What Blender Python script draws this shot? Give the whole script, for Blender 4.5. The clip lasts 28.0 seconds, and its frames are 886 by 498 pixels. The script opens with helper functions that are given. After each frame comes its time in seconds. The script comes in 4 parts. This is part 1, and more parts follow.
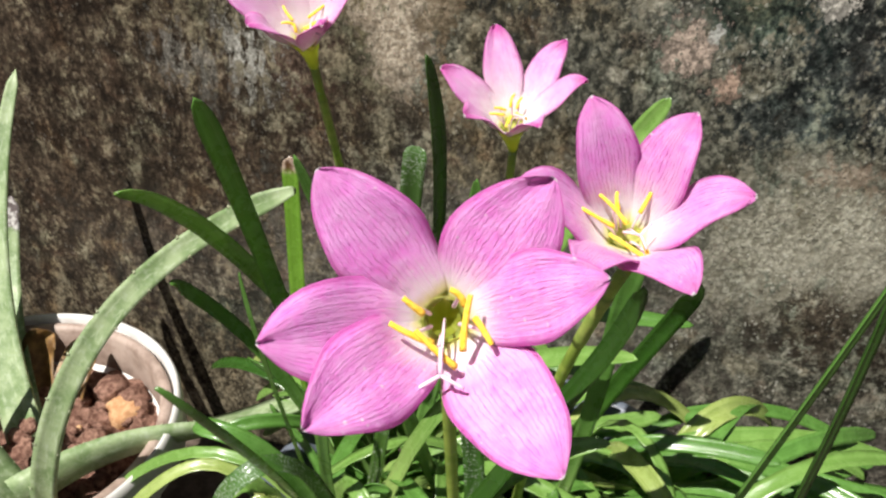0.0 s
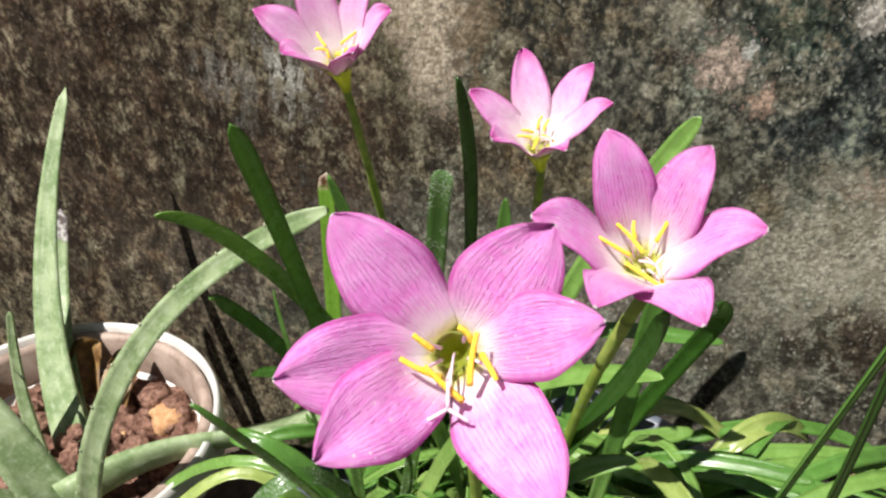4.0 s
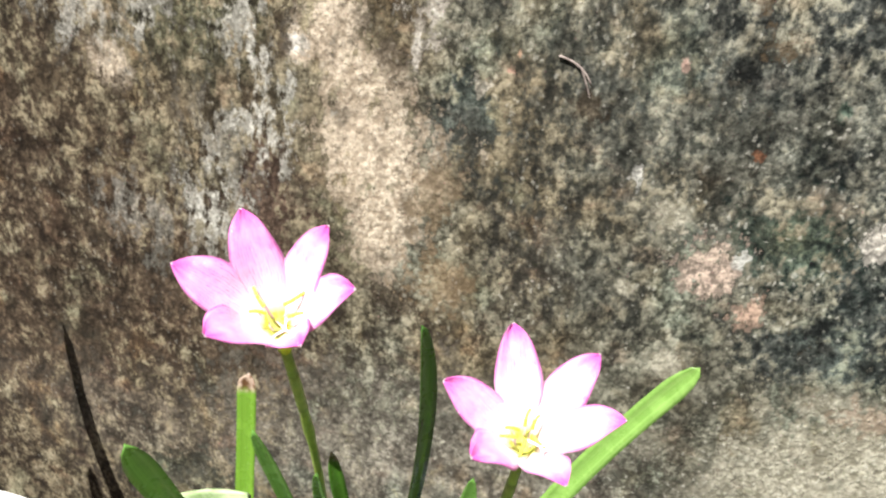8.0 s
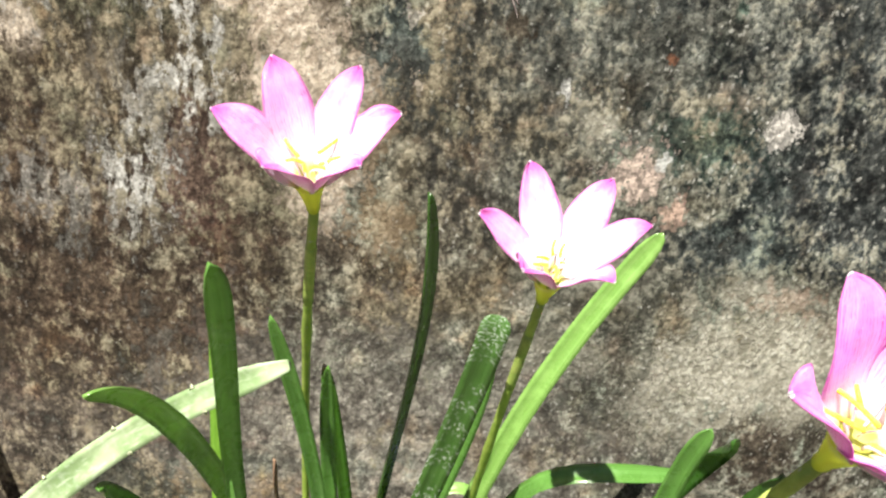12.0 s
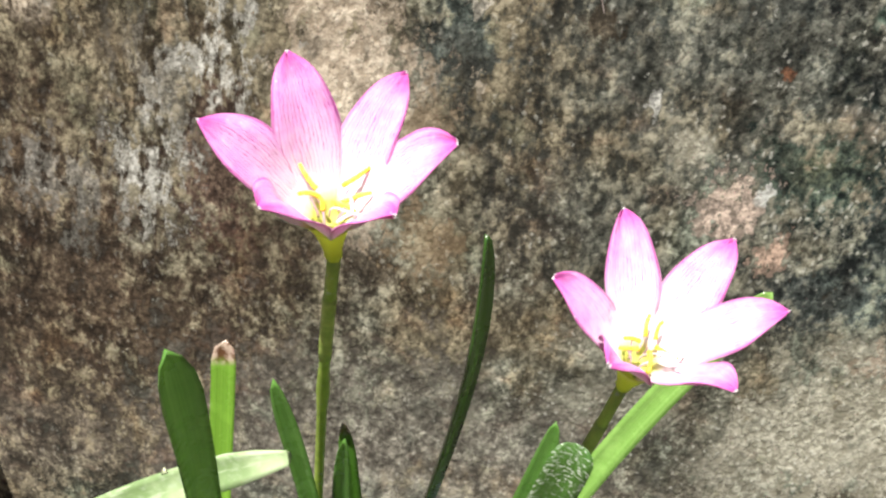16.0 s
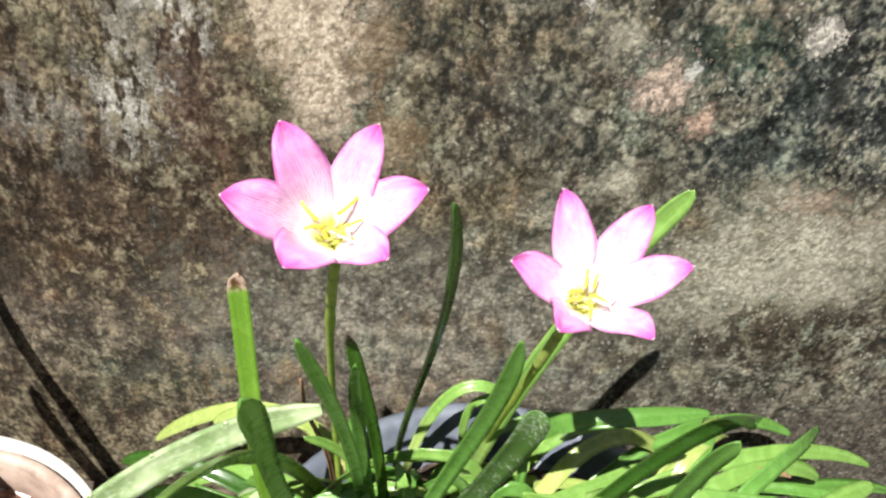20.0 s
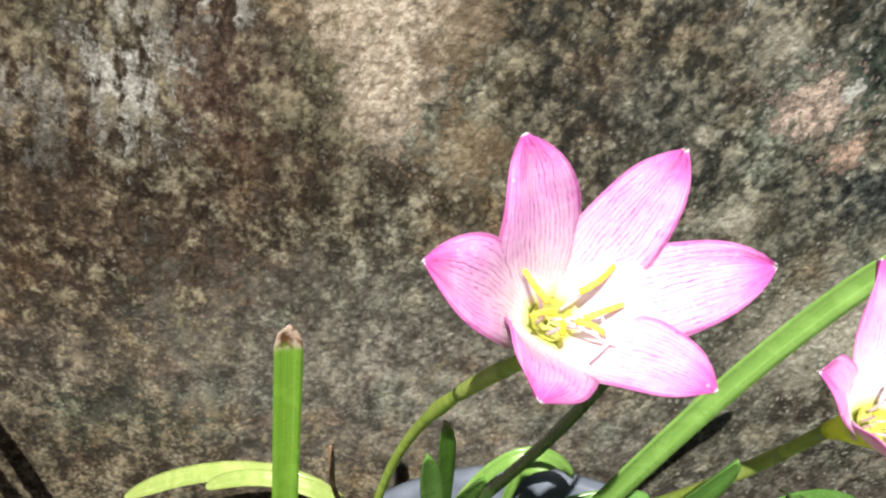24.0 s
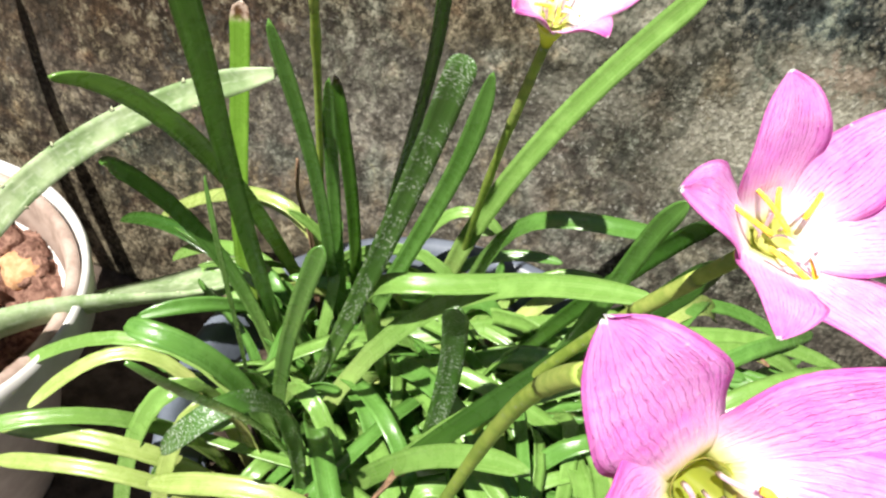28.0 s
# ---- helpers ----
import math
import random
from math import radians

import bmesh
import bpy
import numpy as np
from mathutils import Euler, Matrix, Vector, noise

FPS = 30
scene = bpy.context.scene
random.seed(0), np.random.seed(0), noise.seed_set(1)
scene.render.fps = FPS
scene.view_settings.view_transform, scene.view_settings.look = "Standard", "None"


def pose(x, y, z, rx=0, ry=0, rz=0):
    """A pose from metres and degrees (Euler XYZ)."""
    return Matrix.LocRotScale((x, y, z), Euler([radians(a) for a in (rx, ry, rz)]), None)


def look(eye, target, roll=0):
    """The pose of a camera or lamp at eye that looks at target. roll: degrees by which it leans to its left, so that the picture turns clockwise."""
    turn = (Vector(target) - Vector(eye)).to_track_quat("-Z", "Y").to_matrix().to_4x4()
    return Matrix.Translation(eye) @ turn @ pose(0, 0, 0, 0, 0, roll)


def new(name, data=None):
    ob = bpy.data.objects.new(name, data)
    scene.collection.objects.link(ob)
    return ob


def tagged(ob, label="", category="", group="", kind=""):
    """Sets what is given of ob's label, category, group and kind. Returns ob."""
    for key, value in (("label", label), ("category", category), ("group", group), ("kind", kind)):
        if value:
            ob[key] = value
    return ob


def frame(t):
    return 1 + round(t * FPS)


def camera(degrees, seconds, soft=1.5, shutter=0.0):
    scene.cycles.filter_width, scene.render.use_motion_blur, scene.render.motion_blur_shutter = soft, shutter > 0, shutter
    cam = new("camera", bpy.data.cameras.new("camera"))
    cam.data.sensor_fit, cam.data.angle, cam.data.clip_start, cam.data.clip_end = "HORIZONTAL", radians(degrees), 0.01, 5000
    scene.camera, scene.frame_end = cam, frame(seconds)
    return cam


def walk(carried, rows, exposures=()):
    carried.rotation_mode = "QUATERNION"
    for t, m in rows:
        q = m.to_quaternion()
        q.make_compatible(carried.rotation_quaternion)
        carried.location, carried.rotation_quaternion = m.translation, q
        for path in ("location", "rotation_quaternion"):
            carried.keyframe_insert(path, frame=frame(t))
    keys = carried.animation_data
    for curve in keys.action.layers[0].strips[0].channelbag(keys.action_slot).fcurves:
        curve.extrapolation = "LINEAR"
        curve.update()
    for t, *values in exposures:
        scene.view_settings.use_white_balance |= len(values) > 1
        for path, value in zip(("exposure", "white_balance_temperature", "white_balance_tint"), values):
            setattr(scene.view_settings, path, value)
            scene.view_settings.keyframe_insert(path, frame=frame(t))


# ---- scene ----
cam = camera(55.5, 28.0, soft=2.4)
# seconds, eye (metres), heading, tilt and lean (degrees)
ROWS = [
    (0, 0.2962, -0.5295, 0.6592, 14.61, -34.78, 2.36),
    (0.5, 0.3013, -0.5321, 0.6596, 15.34, -34.69, 2.46),
    (1, 0.3060, -0.5355, 0.6615, 15.86, -34.52, 2.62),
    (1.5, 0.3059, -0.5387, 0.6641, 16.10, -34.34, 2.50),
    (2, 0.3086, -0.5393, 0.6659, 16.55, -34.29, 2.53),
    (2.5, 0.3056, -0.5390, 0.6676, 17.78, -34.40, 1.65),
    (3, 0.3018, -0.5349, 0.6680, 17.96, -34.49, 1.36),
    (3.5, 0.3007, -0.5315, 0.6689, 18.10, -34.73, 0.97),
    (5.5, 0.3116, -0.5294, 0.6684, 17.83, -33.56, -0.06),
    (6, 0.2934, -0.5214, 0.6782, 18.48, -34.55, -0.01),
    (6.5, 0.2956, -0.5003, 0.7013, 17.60, -34.35, -1.09),
    (7, 0.2889, -0.4782, 0.7031, 15.25, -33.81, 4.07),
    (7.5, 0.2666, -0.4538, 0.7160, 13.32, -31.89, 7.50),
    (8, 0.2464, -0.4271, 0.7053, 11.43, -31.60, 8.28),
    (8.5, 0.2341, -0.4112, 0.6805, 8.39, -31.48, 8.45),
    (9, 0.2263, -0.4075, 0.6736, 6.07, -28.73, 8.61),
    (9.5, 0.2295, -0.3900, 0.7047, 5.21, -26.96, 8.74),
    (10, 0.2070, -0.3952, 0.6843, 6.17, -26.52, 9.19),
    (10.5, 0.1866, -0.4179, 0.6674, 5.77, -26.04, 9.89),
    (11, 0.1700, -0.4482, 0.6494, 1.45, -25.09, 12.00),
    (11.5, 0.1771, -0.4753, 0.6516, 1.42, -26.03, 10.74),
    (12, 0.1965, -0.4818, 0.6396, -0.70, -26.37, 7.91),
    (12.5, 0.2106, -0.4977, 0.6474, 1.49, -26.53, 5.39),
    (14.5, 0.1874, -0.4096, 0.5987, -1.09, -25.78, 14.31),
    (15, 0.1904, -0.3982, 0.5892, -0.94, -25.88, 14.89),
    (15.5, 0.1885, -0.4020, 0.6109, 1.22, -27.34, 11.70),
    (16, 0.1901, -0.4071, 0.6256, 2.61, -27.73, 10.30),
    (16.5, 0.1934, -0.4053, 0.6280, 3.78, -28.31, 9.14),
    (17, 0.1838, -0.4084, 0.6341, 7.99, -30.15, 7.30),
    (17.5, 0.1800, -0.3951, 0.6362, 7.20, -36.66, 8.44),
    (18, 0.1952, -0.4000, 0.6853, 9.37, -40.66, 5.63),
    (18.5, 0.2092, -0.4074, 0.6823, 6.10, -45.38, 8.58),
    (19, 0.2223, -0.4118, 0.6968, 8.28, -47.06, 6.89),
    (19.5, 0.2211, -0.4189, 0.7092, 1.18, -45.86, 9.29),
    (20, 0.1761, -0.4163, 0.7088, -3.38, -42.45, 7.56),
    (20.5, 0.1805, -0.4216, 0.6938, -3.10, -41.34, 10.68),
    (22.5, 0.1529, -0.3785, 0.6536, -6.37, -41.33, 13.22),
    (23, 0.1216, -0.3684, 0.6424, -8.97, -41.39, 14.32),
    (23.5, 0.1071, -0.3428, 0.6412, -8.60, -41.31, 14.04),
    (24, 0.1095, -0.3288, 0.6427, -9.20, -41.50, 14.40),
    (24.5, 0.1240, -0.3256, 0.6548, -7.11, -41.76, 13.58),
    (25, 0.1456, -0.3397, 0.6531, -4.50, -42.16, 12.60),
    (25.5, 0.1614, -0.3528, 0.6631, -3.68, -42.51, 12.79),
    (26, 0.1741, -0.3815, 0.6683, -2.64, -43.86, 13.54),
    (26.5, 0.1854, -0.4196, 0.6680, 0.47, -44.95, 13.31),
    (27, 0.2040, -0.4472, 0.6629, 1.92, -45.72, 13.59),
    (27.5, 0.2144, -0.4570, 0.6626, 1.39, -46.92, 14.65),
    (28, 0.2311, -0.4718, 0.6486, 1.56, -46.25, 15.28),
]
EXPOSURES = [(0.0, 0.36), (6.0, 0.42), (7.0, 0.85), (8.0, 1.28), (10.0, 1.36), (12.0, 1.3), (15.0, 1.08), (17.0, 1.0), (19.0, 0.93), (20.0, 1.0), (23.0, 0.8), (24.0, 0.88), (24.5, 1.1), (25.0, 1.05), (26.0, 0.75), (27.0, 1.0), (28.0, 0.95)]
walk(cam, [(t, pose(x, y, z, 0, 0, yaw) @ pose(0, 0, 0, 90 + pitch) @ pose(0, 0, 0, 0, 0, roll))
           for t, x, y, z, yaw, pitch, roll in ROWS], EXPOSURES)

# ---------------------------------------------------------------- light
SUN_WAY = Vector((0.248, 0.417, -0.874)).normalized()
world = bpy.data.worlds.new("sky")
scene.world = world
world.use_nodes = True
wn = world.node_tree
sky = wn.nodes.new("ShaderNodeTexSky")
sky.sky_type, sky.sun_disc = "NISHITA", False
sky.sun_elevation = math.asin(-SUN_WAY.z)
sky.sun_rotation = math.atan2(-SUN_WAY.x, -SUN_WAY.y)
wn.links.new(sky.outputs[0], wn.nodes["Background"].inputs[0])
wn.nodes["Background"].inputs[1].default_value = 0.023
sun = new("sun", bpy.data.lights.new("sun", "SUN"))
sun.data.energy, sun.data.angle, sun.data.color = 5.7, radians(0.5), (1.0, 0.96, 0.89)
sun.matrix_world = look((0, 0, 3), Vector((0, 0, 3)) + SUN_WAY)


# ---------------------------------------------------------------- materials
class Mat:
    """A node material with short helpers."""

    def __init__(self, name, rough=0.6, spec=0.5):
        self.mat = bpy.data.materials.new(name)
        self.mat.use_nodes = True
        self.nt = self.mat.node_tree
        self.bsdf = self.nt.nodes["Principled BSDF"]
        self.out = self.nt.nodes["Material Output"]
        self.bsdf.inputs["Roughness"].default_value = rough
        self.bsdf.inputs["Specular IOR Level"].default_value = spec
        self.coords = self.nt.nodes.new("ShaderNodeTexCoord")

    def put(self, socket, value):
        if isinstance(value, bpy.types.NodeSocket):
            self.nt.links.new(value, socket)
        elif isinstance(value, tuple) and len(value) == 3 and socket.type == "RGBA":
            socket.default_value = (*value, 1)
        else:
            socket.default_value = value

    def place(self, scale=(1, 1, 1), kind="Object"):
        n = self.nt.nodes.new("ShaderNodeMapping")
        self.put(n.inputs[0], self.coords.outputs[kind])
        n.inputs["Scale"].default_value = scale
        return n.outputs[0]

    def noise(self, scale, detail=4, rough=0.55, vec=None, distort=0.0):
        n = self.nt.nodes.new("ShaderNodeTexNoise")
        self.put(n.inputs["Vector"], vec or self.coords.outputs["Object"])
        n.inputs["Scale"].default_value, n.inputs["Detail"].default_value = scale, detail
        n.inputs["Roughness"].default_value, n.inputs["Distortion"].default_value = rough, distort
        return n.outputs[0]

    def cells(self, scale, vec=None):
        n = self.nt.nodes.new("ShaderNodeTexVoronoi")
        self.put(n.inputs["Vector"], vec or self.coords.outputs["Object"])
        n.inputs["Scale"].default_value = scale
        return n.outputs["Distance"], n.outputs["Color"]

    def math(self, op, a, b=0.0, c=0.0):
        n = self.nt.nodes.new("ShaderNodeMath")
        n.operation = op
        for socket, value in zip(n.inputs, (a, b, c)):
            self.put(socket, value)
        return n.outputs[0]

    def ramp(self, value, low, high, to0=0.0, to1=1.0, smooth=True):
        n = self.nt.nodes.new("ShaderNodeMapRange")
        n.interpolation_type = "SMOOTHSTEP" if smooth else "LINEAR"
        for socket, v in zip(n.inputs, (value, low, high, to0, to1)):
            self.put(socket, v)
        return n.outputs[0]

    def mix(self, factor, a, b, mode="MIX"):
        n = self.nt.nodes.new("ShaderNodeMix")
        n.data_type, n.blend_type = "RGBA", mode
        self.put(n.inputs[0], factor)
        self.put(n.inputs[6], a)
        self.put(n.inputs[7], b)
        return n.outputs[2]

    def axes(self, kind="Object"):
        n = self.nt.nodes.new("ShaderNodeSeparateXYZ")
        self.put(n.inputs[0], self.coords.outputs[kind])
        return n.outputs

    def chance(self):
        return self.nt.nodes.new("ShaderNodeObjectInfo").outputs["Random"]

    def bump(self, height, strength=0.3, far=0.001):
        n = self.nt.nodes.new("ShaderNodeBump")
        n.inputs["Strength"].default_value, n.inputs["Distance"].default_value = strength, far
        self.put(n.inputs["Height"], height)
        self.put(self.bsdf.inputs["Normal"], n.outputs[0])

    def colour(self, c):
        self.put(self.bsdf.inputs["Base Color"], c)

    def lets_light_through(self, colour, share):
        t = self.nt.nodes.new("ShaderNodeBsdfTranslucent")
        self.put(t.inputs[0], colour)
        m = self.nt.nodes.new("ShaderNodeMixShader")
        m.inputs[0].default_value = share
        self.nt.links.new(self.bsdf.outputs[0], m.inputs[1])
        self.nt.links.new(t.outputs[0], m.inputs[2])
        self.nt.links.new(m.outputs[0], self.out.inputs[0])


def wall_material():
    m = Mat("weathered_concrete", 0.93, 0.15)
    x, y, z = m.axes()
    down = m.place((1.0, 1.0, 0.72))

    def mid(value, share=1.0):
        return m.math("MULTIPLY", m.math("SUBTRACT", value, 0.5), share)

    def total(first, *rest):
        for value in rest:
            first = m.math("ADD", first, value)
        return first

    wide = m.noise(9, 4, 0.55, distort=0.4)
    frac = m.noise(24, 6, 0.62, distort=0.3)
    runs = m.noise(38, 5, 0.62, m.place((1.0, 1.0, 0.40)))
    blot = m.noise(62, 5, 0.68, down, 0.3)
    clump = m.noise(135, 4, 0.66, down)
    fine = m.noise(330, 3, 0.62, down)
    # rounded grains of sand, each with a tone of its own
    warp = m.nt.nodes.new("ShaderNodeVectorMath")
    warp.operation = "MULTIPLY_ADD"
    drift = m.nt.nodes.new("ShaderNodeTexNoise")
    drift.inputs["Scale"].default_value, drift.inputs["Detail"].default_value = 190, 2
    m.put(drift.inputs["Vector"], m.coords.outputs["Object"])
    m.put(warp.inputs[0], drift.outputs["Color"])
    warp.inputs[1].default_value = (0.0050, 0.0050, 0.0050)
    m.put(warp.inputs[2], down)
    bead, tint = m.cells(290, warp.outputs[0])
    each = m.nt.nodes.new("ShaderNodeSeparateColor")
    m.put(each.inputs[0], tint)
    ragged = total(mid(frac, 2.2), mid(runs, 2.0), mid(blot, 2.2), mid(clump, 2.6), mid(fine, 1.6))
    # the grain stands out in some fields and is smeared over in others
    gain = m.ramp(m.noise(19, 4, 0.62), 0.36, 0.62, 0.75, 1.65)
    grain = total(mid(clump, 1.0), mid(fine, 0.80), m.math("MULTIPLY", m.math("SUBTRACT", 0.42, bead), 0.30), mid(each.outputs[0], 0.16))
    crumb = total(m.math("MULTIPLY", grain, gain), mid(blot, 0.75))
    crumbs = m.ramp(crumb, -0.32, 0.32)

    def blend(mask, share, tone, colour):
        return m.mix(m.math("MULTIPLY", mask, share), tone, colour)

    def two(dark, light):
        return m.mix(crumbs, dark, light)

    def patch(cx, cz, rx, rz, wobble=1.5, soft=0.40):
        """A stain with a ragged outline."""
        dx = m.math("DIVIDE", m.math("SUBTRACT", x, cx), rx)
        dz = m.math("DIVIDE", m.math("SUBTRACT", z, cz), rz)
        d = m.math("SQRT", m.math("MULTIPLY_ADD", dx, dx, m.math("MULTIPLY", dz, dz)))
        return m.ramp(m.math("MULTIPLY_ADD", ragged, wobble, d), 1 + soft, 1 - soft)

    def stains(rows, wobble=1.5, soft=0.40):
        """Many stains of one kind as one mask; each row ends with its share."""
        mask = None
        for cx, cz, rx, rz, share in rows:
            one = m.math("MULTIPLY", patch(cx, cz, rx, rz, wobble, soft), share)
            mask = one if mask is None else m.math("MAXIMUM", mask, one)
        return mask

    # olive-grey render, browner to the west, slate-grey to the east
    tone = m.mix(m.ramp(total(m.math("MULTIPLY", x, 1.1), mid(wide, 1.6)), 0.02, 0.34), two((0.055, 0.045, 0.029), (0.225, 0.192, 0.132)), two((0.045, 0.046, 0.036), (0.235, 0.230, 0.185)))
    tone = blend(m.ramp(frac, 0.55, 0.66), 0.6, tone, two((0.110, 0.097, 0.066), (0.330, 0.300, 0.220)))
    tone = blend(m.ramp(frac, 0.46, 0.37), 0.6, tone, two((0.028, 0.024, 0.017), (0.115, 0.100, 0.073)))
    # brown soiled plaster, low on the wall
    brown = two((0.036, 0.025, 0.017), (0.112, 0.080, 0.056))
    tone = m.mix(stains(((-0.17, 0.28, 0.24, 0.13, 0.9), (-0.01, 0.320, 0.11, 0.080, 0.95), (-0.30, 0.42, 0.16, 0.14, 0.95), (-0.09, 0.385, 0.10, 0.07, 0.9), (-0.22, 0.44, 0.15, 0.12, 0.9),
                         (0.445, 0.281, 0.055, 0.036, 0.75), (0.33, 0.285, 0.035, 0.03, 0.5), (0.475, 0.385, 0.022, 0.040, 0.8), (0.215, 0.4455, 0.018, 0.032, 0.55), (0.136, 0.3885, 0.022, 0.015, 0.6)), 1.5, 0.6), tone, brown)
    tone = m.mix(stains(((0.042, 0.430, 0.020, 0.038, 0.85), (0.064, 0.450, 0.012, 0.020, 0.5)), 1.4), tone, two((0.055, 0.034, 0.026), (0.165, 0.110, 0.085)))
    # grey film near the ground
    tone = m.mix(stains(((-0.05, 0.20, 0.10, 0.055, 0.25), (0.18, 0.225, 0.13, 0.080, 0.85), (0.311, 0.205, 0.04, 0.028, 0.7), (0.172, 0.297, 0.034, 0.036, 0.7), (0.10, 0.22, 0.09, 0.06, 0.75), (0.25, 0.27, 0.06, 0.05, 0.65)), 1.4, 0.6),
                 tone, two((0.140, 0.128, 0.108), (0.345, 0.322, 0.275)))
    # slate-grey algae
    tone = m.mix(stains(((0.345, 0.555, 0.14, 0.085, 0.50), (0.384, 0.432, 0.036, 0.020, 0.9), (0.402, 0.482, 0.024, 0.046, 0.65), (0.47, 0.470, 0.07, 0.045, 0.95), (0.49, 0.56, 0.10, 0.08, 1.0), (0.56, 0.45, 0.09, 0.08, 0.9),
                         (0.164, 0.5225, 0.022, 0.024, 0.8), (0.238, 0.5535, 0.020, 0.013, 0.7), (0.299, 0.5755, 0.024, 0.016, 0.75), (0.266, 0.6375, 0.016, 0.020, 0.7), (0.24, 0.44, 0.04, 0.022, 0.4))),
                 tone, two((0.034, 0.041, 0.039), (0.122, 0.135, 0.127)))
    tone = m.mix(stains(((0.335, 0.6335, 0.050, 0.040, 0.9), (0.42, 0.57, 0.06, 0.06, 0.55), (0.48, 0.48, 0.09, 0.060, 0.95), (0.385, 0.428, 0.030, 0.012, 0.6))), tone, two((0.012, 0.015, 0.015), (0.090, 0.097, 0.091)))
    # faint verdigris and ochre washes
    tone = m.mix(m.math("MULTIPLY", m.ramp(m.noise(14, 4, 0.6, m.place((1.0, 1.0, 0.9))), 0.52, 0.66), 0.6), tone, (0.82, 1.0, 0.99), "MULTIPLY")
    tone = m.mix(m.math("MULTIPLY", m.ramp(m.noise(21, 4, 0.6, m.place((1.1, 1.0, 0.7))), 0.54, 0.68), 0.65), tone, (1.16, 0.97, 0.78), "MULTIPLY")
    tone = m.mix(m.math("MULTIPLY", m.ramp(m.noise(33, 3, 0.6, m.place((0.9, 1.0, 1.2))), 0.54, 0.68), 0.6), tone, (1.12, 0.93, 0.90), "MULTIPLY")
    tone = m.mix(stains(((-0.015, 0.5665, 0.046, 0.050, 0.45), (0.350, 0.4945, 0.024, 0.022, 0.8), (0.348, 0.5705, 0.005, 0.005, 0.9), (-0.02, 0.16, 0.05, 0.03, 0.4))), tone, (0.74, 1.04, 0.96), "MULTIPLY")
    # soot and wash over all of it, in blots and in runs
    blots = m.mix(m.ramp(blot, 0.34, 0.66), (0.44, 0.43, 0.42), (1.25, 1.25, 1.24))
    wash = m.mix(m.ramp(runs, 0.36, 0.64), (0.58, 0.57, 0.56), (1.05, 1.05, 1.05))
    tone = m.mix(1.0, m.mix(1.0, tone, blots, "MULTIPLY"), wash, "MULTIPLY")
    # pale lichen
    lichen = two((0.200, 0.186, 0.142), (0.450, 0.428, 0.352))
    tone = m.mix(stains(((0.427, 0.358, 0.054, 0.032, 0.9), (0.395, 0.326, 0.038, 0.030, 0.85), (0.445, 0.330, 0.04, 0.026, 0.7), (0.375, 0.300, 0.030, 0.026, 0.55), (0.50, 0.375, 0.05, 0.03, 0.5), (0.285, 0.335, 0.03, 0.016, 0.4),
                         (0.406, 0.396, 0.024, 0.012, 0.7), (0.304, 0.3995, 0.011, 0.010, 0.8), (0.284, 0.4955, 0.011, 0.009, 0.85), (0.255, 0.365, 0.02, 0.012, 0.4), (0.270, 0.4435, 0.006, 0.005, 0.8)), 1.15, 0.35), tone, lichen)
    tone = m.mix(m.math("MULTIPLY", patch(0.431, 0.396, 0.020, 0.010), 0.5), tone, two((0.20, 0.14, 0.10), (0.42, 0.32, 0.25)))
    # bare sandy cement where the plaster has washed off
    cream = two((0.270, 0.218, 0.162), (0.570, 0.490, 0.395))
    worn = m.ramp(total(mid(frac, 1.0), mid(runs, 1.2), mid(blot, 0.8)), -0.24, 0.02, 0.45, 1.0)
    tone = m.mix(m.math("MULTIPLY", stains(((0.077, 0.5675, 0.017, 0.032, 0.95), (0.062, 0.5425, 0.012, 0.014, 1.0), (0.095, 0.5325, 0.030, 0.020, 0.9), (0.110, 0.4895, 0.034, 0.034, 0.95), (0.119, 0.4485, 0.021, 0.034, 0.95),
                                              (0.119, 0.4235, 0.013, 0.014, 0.85), (0.204, 0.6285, 0.015, 0.013, 0.55), (0.180, 0.6415, 0.014, 0.014, 0.6), (0.11, 0.64, 0.03, 0.02, 0.6), (-0.061, 0.5075, 0.014, 0.014, 0.7)), 0.95, 0.30), worn), tone, cream)
    tone = m.mix(stains(((0.160, 0.410, 0.016, 0.018, 0.5), (0.313, 0.5985, 0.008, 0.007, 0.35), (0.295, 0.6175, 0.006, 0.007, 0.3), (0.150, 0.470, 0.010, 0.016, 0.45))), tone, two((0.16, 0.115, 0.068), (0.33, 0.25, 0.165)))
    # lime, thick under the lip of the bare patch and in thin broken runs
    tone = m.mix(stains(((0.129, 0.6045, 0.016, 0.017, 0.8), (0.139, 0.5815, 0.006, 0.020, 0.8), (0.130, 0.5615, 0.003, 0.016, 0.7), (0.060, 0.5445, 0.008, 0.008, 0.9))), tone, two((0.30, 0.27, 0.23), (0.60, 0.57, 0.53)))
    thread = m.ramp(total(m.noise(75, 5, 0.65, m.place((1.0, 1.0, 0.35))), mid(clump, 0.5)), 0.44, 0.55)
